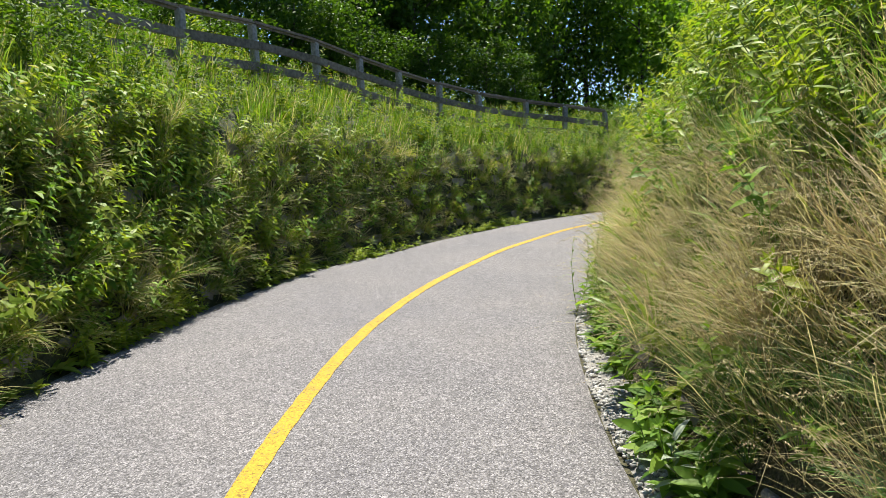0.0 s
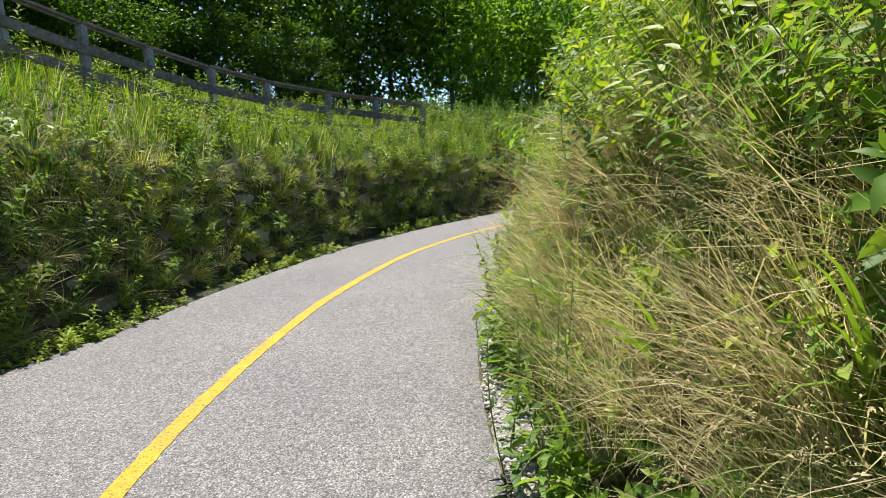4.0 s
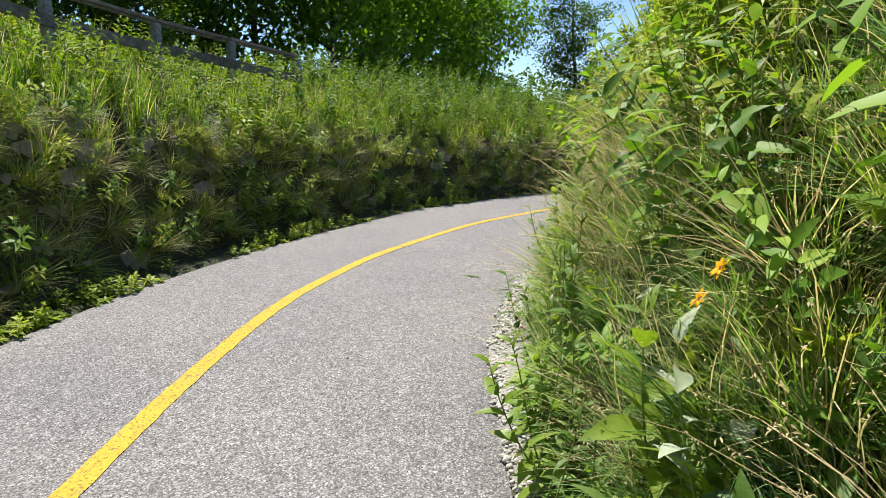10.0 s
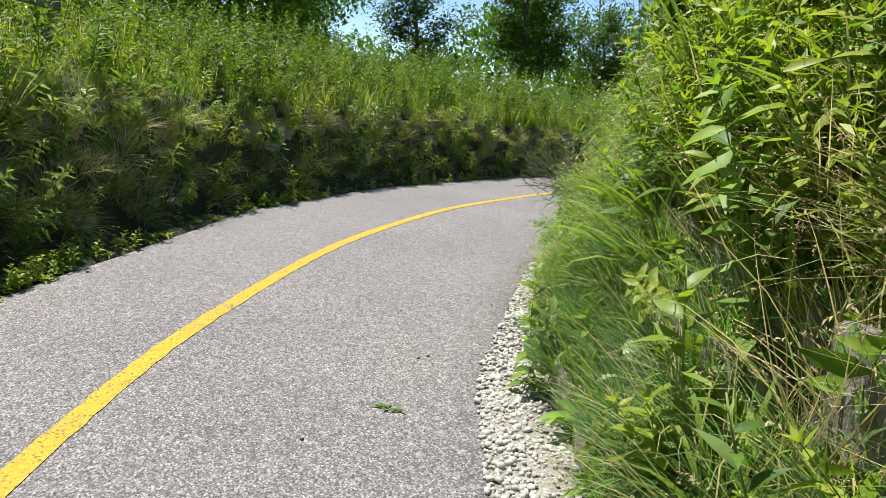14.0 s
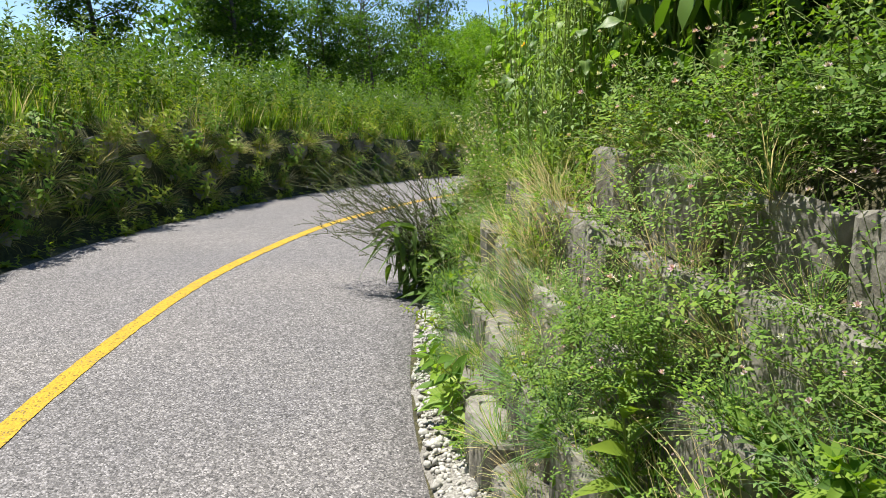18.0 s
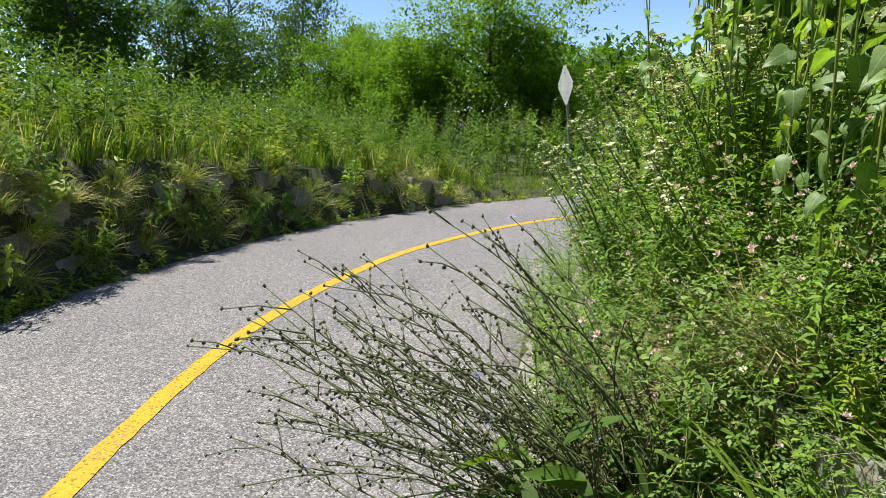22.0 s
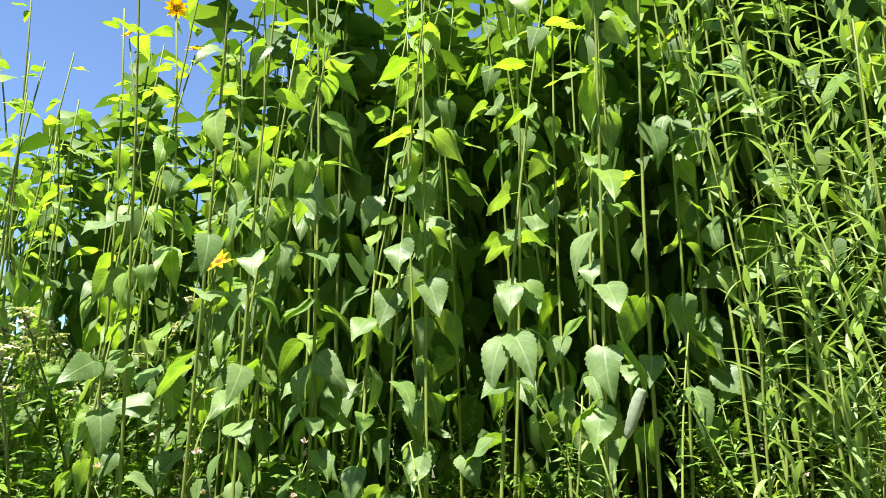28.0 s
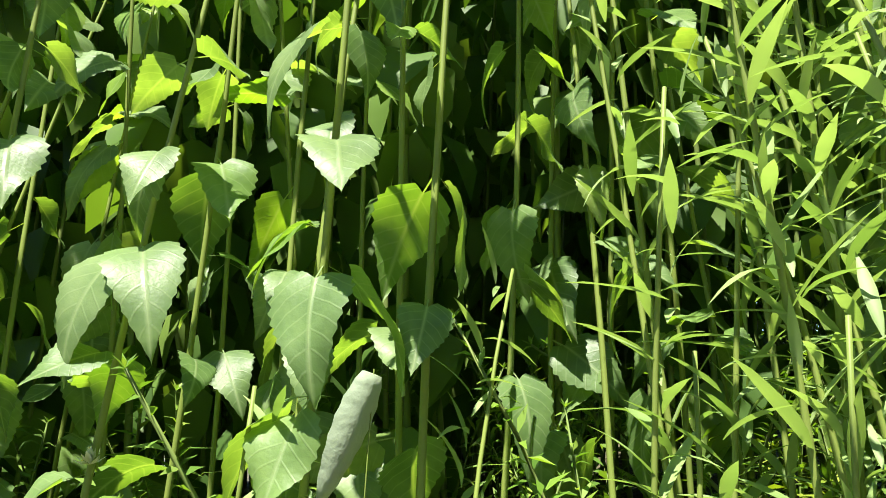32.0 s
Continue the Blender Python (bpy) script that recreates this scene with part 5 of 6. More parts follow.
LEAVES = [leaf_mesh("leaf", "cup", 0.135, 0.095, 0.5, 1.0), leaf_mesh("leaf", "cup", 0.15, 0.10, 0.8, -1.0), leaf_mesh("leaf", "cup", 0.12, 0.09, 0.25, 1.5), leaf_mesh("leaf", "cup", 0.16, 0.085, 1.1, 0.5)]
YOUNG = [leaf_mesh("leaf", "cuptop", 0.14, 0.08, 0.3, 1.0), leaf_mesh("leaf", "cuptop", 0.15, 0.075, 0.6, -1.0), leaf_mesh("leaf", "cuptop", 0.12, 0.07, 0.15, 1.0), leaf_mesh("leaf", "cuptop", 0.16, 0.075, 0.9, 0.5)]
_u = np.linspace(0, 1, 8)
STEMS = []
for _k in range(4):
    _way = np.stack([0.05 * np.sin(_u * 2.5 + _k) - 0.05 * math.sin(_k), 0.06 * _u ** 2 * (_k - 1.5), _u], 1)
    _way[:, :2] -= _way[0, :2]
    _v, _f = tube(_way, 0.0039 * (1.15 - 0.6 * _u), 6)
    STEMS.append((_way, from_mesh("stem", _v, _f, "cane")))
_fl = flat_flower(0.033, 11, 0, 1).done()
FLOWER = Heap()
FLOWER.lay(_fl, np.zeros((1, 3)), np.zeros(1), 1.0)
FLOWER = FLOWER.mesh("flower_head", ["yellow", "eye"])


def sunflower(s, d, height, pairs, flower=False, first=0.24):
    x, y, z = on_path(s, d, float(bank(s, d)) - 0.03)
    lean = pose(0, 0, 0, rng.normal(0, 3.5), rng.normal(0, 3.5), 0)
    face = radians(heading(s) + 90)                   # the open side, where the light comes in
    e = thing("sunflower_plant", pose(x, y, z) @ lean, "tall sunflower plant with drooping heart-shaped leaves" + (" and a yellow flower" if flower else ""), "plant", "sunflowers on the bank")
    way, me = STEMS[int(rng.integers(4))]
    again("stem", me, e, Matrix.Diagonal((1, 1, height, 1)))
    a = rng.random() * 6.283
    for i in range(pairs):
        k = first + (0.97 - first) * i / (pairs - 1)
        at = Vector((np.interp(k, _u, way[:, 0]) * 1.0, np.interp(k, _u, way[:, 1]), k * height))
        size = (0.70 if d > 2.63 else 0.58) * (1.0 if k < 0.75 else 1.0 - 1.9 * (k - 0.75)) * rng.uniform(0.75, 1.2)
        for side in (0, math.pi):
            if rng.random() < 0.38:
                continue
            pitch = math.degrees(rng.normal(0.66 if k < 0.7 else 0.4 - 1.4 * (k - 0.7), 0.3))
            m = Matrix.Translation(at) @ pose(0, 0, 0, 0, 0, math.degrees(a + side + rng.normal(0, 0.25) if rng.random() < 0.35 else face + (0.8 if side else -0.8) + rng.normal(0, 0.8))) @ pose(0, 0, 0, rng.normal(0, 24), pitch, 0)
            again("leaf", (YOUNG if rng.random() < 1.6 * k - 0.55 else LEAVES)[int(rng.integers(4))], e, m @ Matrix.Scale(size, 4))
        a += 1.57 + rng.normal(0, 0.2)
    if flower:
        again("flower_head", FLOWER, e, Matrix.Translation((way[-1][0], way[-1][1], height + 0.02)) @ pose(0, 0, 0, rng.uniform(20, 70), 0, rng.uniform(0, 360)))
    return e


_spots = []
for s in np.arange(17.2, 21.6, 0.17):
    for d in (2.68, 2.86, 3.07):
        s1, d1 = s + rng.normal(0, 0.05), d + rng.normal(0, 0.04) - 0.06 * np.clip((s - 19.2) / 0.8, 0, 1)
        if not (18.15 < s1 < 19.0 and d1 < 2.7):
            _spots.append((s1, d1))
for s in np.arange(19.45, 21.6, 0.125):
    _spots.append((s + rng.normal(0, 0.05), rng.uniform(2.42, 2.6)))
for n, (s1, d1) in enumerate(_spots):
    top = np.interp(s1, [17, 18, 19.3, 20.5, 22], [2.0, 2.1, 2.0, 1.75, 1.5]) * rng.uniform(0.88, 1.12)
    sunflower(s1, d1, top, 14 if top > 1.6 else 11, n % 11 == 5)


def curled_leaf_mesh():
    """A leaf rolled up into a ridged, tapering roll that hangs from its stalk."""
    v, f = [], []
    n, m = 14, 12
    for i in range(n):
        k = i / (n - 1)
        r = 0.019 * (math.sin(math.pi * min(k * 0.86 + 0.1, 1.0)) ** 0.6) * (1.0 + 0.07 * (i % 2))
        for j in range(m):
            a = 6.283 * j / m
            q = r * (1.0 + 0.16 * math.sin(a * 2 + k * 3)) * (0.75 if j == 0 else 1.0)
            v.append((0.105 * k + 0.004, q * math.cos(a), q * 0.75 * math.sin(a)))
    for i in range(n - 1):
        f += [(i * m + j, i * m + (j + 1) % m, (i + 1) * m + (j + 1) % m, (i + 1) * m + j) for j in range(m)]
    f += [tuple(range(m))[::-1], tuple((n - 1) * m + j for j in range(m))]
    return from_mesh("curled_leaf", v, f, "paleleaf")


def single_stalk(s, d, top, label, name, me, m):
    """One thin sunflower stem that carries a single thing at its top."""
    x, y, z = on_path(s, d, float(bank(s, d)) - 0.03)
    e = thing("sunflower_plant", pose(x, y, z), label, "plant")
    again("stem", STEMS[1][1], e, Matrix.Diagonal((0.2, 0.2, top - z, 1)))
    again(name, me, e, Matrix.Translation((STEMS[1][0][-1][0] * 0.2, STEMS[1][0][-1][1] * 0.2, top - z)) @ m)


single_stalk(18.68, 2.58, 1.565, "sunflower stem with one pale rolled-up leaf", "curled_leaf", curled_leaf_mesh(), pose(0, 0, 0, 0, 68, 20) @ Matrix.Scale(0.85, 4))
single_stalk(19.80, 2.56, 1.86, "thin sunflower stem with one yellow flower", "flower_head", FLOWER, pose(0, 0, 0, -55, 0, 30))


def sunflower_shape():
    s = Shape()
    height = 2.0
    v, f = tube(np.stack([0.04 * np.sin(_u * 3), 0.03 * _u, height * _u], 1), 0.006 * (1.2 - 0.7 * _u), 4)
    s.add(v, f, 1)
    a = rng.random() * 6
    for i in range(15):
        k = 0.2 + 0.79 * (i / 14) ** 0.8
        for side in (0, math.pi):
            v, f = leaf_points(0.14 * rng.uniform(0.8, 1.15), 0.10, 0.25, 0.5)
            s.add(turned(v, a + side + rng.normal(0, 0.3), -rng.normal(0.9 if k < 0.75 else 0.0, 0.3), (0.02, 0.01, k * height), rng.normal(0, 0.2)), f, 0)
        a += 1.57
    return s.done()


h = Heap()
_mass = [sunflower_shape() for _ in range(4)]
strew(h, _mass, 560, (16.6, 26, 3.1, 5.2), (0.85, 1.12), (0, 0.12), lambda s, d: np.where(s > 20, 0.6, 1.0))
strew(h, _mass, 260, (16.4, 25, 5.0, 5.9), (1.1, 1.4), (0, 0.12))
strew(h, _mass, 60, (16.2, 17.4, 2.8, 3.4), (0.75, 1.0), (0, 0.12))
# the darker leaf copy puts the depth's shade into its base colour
h.object("sunflower_thicket", ["cup_shaded", "stalk"], "dense thicket of tall sunflower stems and leaves behind", "thicket")


for s, d, size in ((15.5, 8.6, 0.55), (16.8, 8.9, 0.58), (18.2, 8.7, 0.52), (19.6, 8.6, 0.55), (21.2, 8.0, 0.48), (14.2, 8.6, 0.55), (13.0, 7.6, 0.52), (17.4, 7.8, 0.48)):
    x, y, z = on_path(s, d, -0.25)
    stand(_kinds[1], x, y, z, size, s * 77, 0.95)


# ---- narrow-leaved goldenrod among the sunflowers ----
def goldenrod(s, d, height):
    x, y, z = on_path(s, d, float(bank(s, d)) - 0.02)
    e = thing("goldenrod", pose(x, y, z, rng.normal(0, 4), rng.normal(0, 4), rng.uniform(0, 360)), "upright goldenrod with many narrow bright green leaves", "plant", "goldenrods on the bank")
    way, me = STEMS[int(rng.integers(4))]
    again("stem", me, e, Matrix.Diagonal((0.8, 0.8, height, 1)))
    n = int(height / 0.0175)
    for i in range(n):
        k = 0.12 + 0.88 * i / n
        at = Vector((np.interp(k, _u, way[:, 0]), np.interp(k, _u, way[:, 1]), k * height))
        m = Matrix.Translation(at) @ pose(0, 0, 0, 0, rng.normal(-42, 22), i * 137.5 + rng.normal(0, 15))
        again("leaf", NARROW[i % 3], e, m @ Matrix.Scale(rng.uniform(0.6, 1.15) * (1.15 - 0.5 * k), 4))


NARROW = []
for _l, _d in ((0.085, 0.3), (0.075, 0.55), (0.095, 0.15)):
    _v, _f = leaf_points(_l, 0.0125, 0.3, _d, 7)
    NARROW.append(from_mesh("leaf", _v, _f, "goldleaf"))
for s, d, top in ((18.02, 2.66, 1.45), (18.12, 2.62, 1.15), (18.22, 2.7, 1.35), (17.92, 2.7, 1.3), (17.82, 2.6, 1.05), (18.3, 2.66, 0.95), (18.34, 2.74, 1.2), (17.7, 2.66, 1.15), (17.76, 2.74, 1.4), (18.16, 2.76, 1.5), (18.06, 2.56, 0.95), (17.88, 2.54, 0.9), (18.24, 2.6, 0.85), (17.98, 2.52, 0.75), (17.6, 2.56, 0.95), (18.4, 2.64, 0.75), (18.9, 2.66, 0.6), (19.1, 2.6, 0.55), (17.66, 2.5, 0.8), (17.74, 2.6, 1.3), (17.55, 2.64, 1.25), (17.48, 2.58, 1.0), (17.84, 2.68, 1.5), (18.1, 2.68, 1.25), (17.94, 2.6, 1.15), (18.28, 2.56, 0.7), (18.46, 2.6, 0.6), (18.62, 2.66, 0.7), (18.75, 2.6, 0.5), (18.2, 2.68, 1.9), (18.12, 2.6, 1.7), (18.05, 2.66, 2.0), (17.98, 2.58, 1.6), (18.26, 2.62, 1.5), (18.16, 2.54, 1.3), (17.9, 2.62, 1.85), (18.32, 2.7, 1.75), (18.08, 2.5, 1.1), (18.22, 2.5, 0.9)):
    goldenrod(s, d, top)


# ---- chicory that leans over the path ----
def chicory(s, d):
    x, y, z = on_path(s, d, 0.0)
    e = thing("chicory_plant", pose(x, y, z, 0, 0, heading(s)), "leaning chicory bush with thin budded stems and blue flowers", "plant")
    for i in range(70):
        az = min(rng.normal(1.1, 0.4), 1.34)       # towards the path, from the thing's own x axis along it
        if i % 4 < 3:
            lean0, length, bend = rng.uniform(0.0, 0.55), rng.uniform(1.1, 1.6), rng.uniform(0.75, 1.25)
        else:
            lean0, length, bend = rng.uniform(0.0, 0.6), rng.uniform(0.6, 1.05), rng.uniform(0.0, 0.6)
        u = np.linspace(0, 1, 9)
        ang = np.clip(lean0 + bend * u ** 0.7 + 0.2 * np.sin(u * (3.5 + i % 4) + i), 0.0, 1.7)
        out = np.r_[0, np.cumsum(np.sin(ang[1:]) * length / 8)]
        up = np.r_[0, np.cumsum(np.cos(ang[1:]) * length / 8)]
        wob = 0.09 * np.sin(u * (5 + i % 5) + i) * u
        pts = np.stack([out * math.cos(az) + wob, out * math.sin(az), up], 1) + (rng.normal(0, 0.07), rng.normal(0, 0.05), 0)
        sh = Shape()
        v, f = tube(pts, 0.0036 * (1.15 - 0.65 * u), 5)
        sh.add(v, f, 0)
        tips = []
        for q in range(11):
            k = 0.25 + 0.065 * q + rng.uniform(0, 0.06)
            root = np.array([np.interp(k, u, pts[:, c]) for c in range(3)])
            go = (pts[-1] - pts[-3]) / np.linalg.norm(pts[-1] - pts[-3])
            side = np.cross(go, (0, 0, 1)) * (1 if q % 2 else -1) * rng.uniform(0.4, 1.6) + np.array((0, 0, rng.uniform(-0.5, 0.9)))
            l = rng.uniform(0.06, 0.2)
            end = root + (go + side) / np.linalg.norm(go + side) * l
            v, f = tube([root, (root + end) / 2 + (0, 0, 0.01), end], [0.0021, 0.0017, 0.0012], 4)
            sh.add(v, f, 0)
            tips += [root + (end - root) * t for t in (0.45, 0.75, 1.0)]
        tips += [pts[-1], pts[-2], pts[-3]]
        for p in tips:
            g = rng.uniform(0.0042, 0.0068)
            v = np.array([(1, 0, 0), (-1, 0, 0), (0, 1, 0), (0, -1, 0), (0, 0, 1.7), (0, 0, -1.0)]) * g
            sh.add(turned(v, rng.random() * 6, rng.normal(0, 0.6), p), [(0, 2, 4), (2, 1, 4), (1, 3, 4), (3, 0, 4), (2, 0, 5), (1, 2, 5), (3, 1, 5), (0, 3, 5)], 1)
        from_shape("stem", sh.done(), ["chicory", "bud"], e)
        if i % 3 == 0:
            p = tips[int(rng.integers(len(tips)))]
            again("flower", BLUE, e, Matrix.Translation(p) @ pose(0, 0, 0, rng.uniform(-50, 50), rng.uniform(-50, 50), rng.uniform(0, 360)))
        for q in range(7):
            k = rng.uniform(0.03, 0.5)
            at = Vector([np.interp(k, u, pts[:, c]) for c in range(3)])
            again("leaf", LANCE[int(rng.integers(5))], e, Matrix.Translation(at) @ pose(0, 0, 0, rng.normal(0, 25), rng.normal(12, 35), rng.uniform(0, 360)) @ Matrix.Scale(rng.uniform(0.7, 1.5) * (1.2 - 0.8 * k), 4))
    return e


_b = Heap()
_b.lay(flat_flower(0.016, 12, 0).done(), np.zeros((1, 3)), np.zeros(1), 1.0)
BLUE = _b.mesh("flower", ["blueflower"])
LANCE = []
for _l, _w, _d in ((0.22, 0.04, 0.6), (0.18, 0.045, 0.35), (0.25, 0.036, 0.9)):
    _v, _f = leaf_points(_l, _w, 0.3, _d, 8)
    LANCE.append(from_mesh("leaf", _v, _f, "darkleaf"))
for _l, _w, _d in ((0.2, 0.05, 0.5), (0.16, 0.05, 0.3)):
    _v, _f = leaf_points(_l, _w, 0.3, _d, 8)
    LANCE.append(from_mesh("leaf", _v, _f, "bigleaf"))
chicory(19.62, 2.1)


# ---- single plants along the wall ----
def big_leaved(s, d, height, leaves, length, width, label, z=None, flower=None, mat="bigleaf", lean=0.0):
    """A plant with a few large leaves, each a part of its own."""
    x, y, zz = on_path(s, d - (0.13 if 3 < s < 9.5 and z is not None and z < 0.5 else 0), float(bank(s, d)) if z is None else z)
    e = thing("broad_leaved_weed", pose(x, y, zz) @ pose(0, 0, 0, rng.normal(0, 4), lean, heading(s) + 90), label, "plant")
    way, me = STEMS[int(rng.integers(4))]
    again("stem", me, e, Matrix.Diagonal((1, 1, height, 1)))
    v, f = leaf_points(length * 0.8, width * 0.85, 0.28, 0.45, 9)
    me = from_mesh("leaf", v, f, mat)
    for i in range(leaves):
        k = 0.1 + 0.9 * i / leaves
        at = Vector((np.interp(k, _u, way[:, 0]), np.interp(k, _u, way[:, 1]), k * height))
        again("leaf", me, e, Matrix.Translation(at) @ pose(0, 0, 0, rng.normal(0, 15), rng.normal(-20 - 35 * k, 14), i * 137 + rng.normal(0, 15)) @ Matrix.Scale(rng.uniform(0.7, 1.1) * (1.1 - 0.4 * k), 4))
    if flower:
        for q in range(flower):
            again("flower_head", FLOWER, e, Matrix.Translation((0.02 * q, -0.05 * q, height + 0.02 - 0.09 * q)) @ pose(0, 0, 0, 60, 0, 90))
    return e


for s, d, top, n, l, w, z in ((7.7, 2.12, 0.8, 16, 0.20, 0.075, 0.0), (7.95, 2.1, 0.6, 14, 0.18, 0.07, 0.0), (7.5, 2.14, 0.5, 12, 0.17, 0.07, 0.0), (7.3, 2.3, 0.6, 10, 0.17, 0.08, 1.05), (5.7, 2.42, 0.5, 9, 0.16, 0.075, 1.25), (7.9, 2.45, 0.6, 10, 0.17, 0.08, 1.2), (8.6, 2.5, 0.7, 12, 0.16, 0.06, 1.1), (9.0, 2.4, 0.55, 9, 0.2, 0.07, 0.9), (10.6, 2.2, 0.55, 12, 0.17, 0.06, 0.2), (11.2, 2.12, 0.6, 14, 0.16, 0.06, 0.1), (3.0, 2.5, 0.5, 9, 0.16, 0.07, 1.3), (14.9, 2.1, 0.55, 14, 0.18, 0.07, 0.05), (15.3, 2.3, 0.6, 14, 0.2, 0.07, 0.2), (13.6, 2.35, 0.55, 10, 0.2, 0.075, 0.95), (13.2, 2.4, 0.6, 10, 0.2, 0.07, 1.1), (13.9, 2.45, 0.6, 10, 0.19, 0.07, 1.1), (4.6, 2.0, 0.3, 10, 0.16, 0.06, 0.0), (2.6, 2.08, 0.3, 11, 0.17, 0.06, 0.0), (1.9, 2.06, 0.25, 10, 0.18, 0.06, 0.0)):
    big_leaved(s, d, top, n, l, w, "green weed with large pointed leaves growing out of the wall", z)
big_leaved(8.2, 2.33, 1.0, 8, 0.11, 0.03, "slender weed with two orange-yellow flowers", 0.1, flower=2)
for s, d, top in ((8.9, 2.05, 0.6), (9.1, 2.05, 0.7), (8.75, 2.03, 0.65), (9.0, 2.1, 0.75), (8.6, 2.1, 0.6), (8.3, 2.03, 0.42), (9.6, 2.1, 0.6), (5.0, 2.05, 0.75), (4.8, 2.0, 0.7), (5.2, 2.1, 0.65), (6.9, 2.04, 0.35), (12.2, 2.15, 0.5)):
    big_leaved(s, d, top, 18, 0.10, 0.026, "thin upright weed with narrow leaves at the path's edge", 0.0)
for s, d, top in ((19.6, 2.08, 0.8), (19.75, 2.08, 0.9), (19.5, 2.12, 0.65), (19.7, 2.02, 0.7), (19.56, 2.0, 0.75), (19.66, 1.96, 0.5), (19.85, 2.04, 0.7)):
    big_leaved(s, d, top, 17, 0.2, 0.06, "dark green leafy weed at the foot of the chicory", 0.0, mat="darkleaf")
for k in range(15):
    s, d = rng.uniform(8.8, 12.6), rng.uniform(2.16, 2.5)
    big_leaved(s, d - 0.12, rng.uniform(0.35, 0.65), 14, rng.uniform(0.14, 0.2), rng.uniform(0.05, 0.07), "leafy weed with pointed leaves among the wall's grass", max(0.0, (d - 2.16) / 0.46), mat=("bigleaf", "limeleaf", "limeleaf")[k % 3], lean=rng.uniform(0, 25))
_yb = weed(0.3, 30, 0.05, 0.014, 0, 1, 0.5, full=False, jitter=0.8)
_x, _y, _z = on_path(0.7, 2.42, 0.62)
_yel = thing("yellow_green_weed", pose(_x, _y, _z), "small bushy yellow-green weed among straw-coloured grass", "plant")
for _i in range(9):
    _st = from_shape("stem", _yb, ["yellowish", "stalk"], _yel)
    _st.matrix_basis = pose(rng.normal(0, 0.05), rng.normal(0, 0.05), 0, rng.normal(0, 28), rng.normal(0, 28), rng.uniform(0, 360)) @ Matrix.Scale(rng.uniform(0.7, 1.1), 4)
# tall thin weeds at the foot of the wall
for s, d, top in ((9.75, 2.04, 1.0), (9.9, 2.1, 1.1), (10.05, 2.06, 0.95), (9.6, 2.02, 0.85), (10.15, 2.14, 1.1), (9.85, 2.0, 0.7), (9.5, 2.08, 0.8), (10.3, 2.08, 0.9)):
    big_leaved(s, d, top, 30, 0.11, 0.028, "tall upright weed with many narrow leaves at the path's edge", 0.0, mat=("darkleaf", "bigleaf")[int(top * 100) % 2])
for s, d, top in ((4.38, 2.12, 0.95), (4.46, 2.16, 1.0), (4.3, 2.14, 0.8), (4.5, 2.1, 0.75)):
    big_leaved(s, d, top, 14, 0.07, 0.02, "thin dark upright weed with sparse narrow leaves", 0.0, mat="darkleaf")
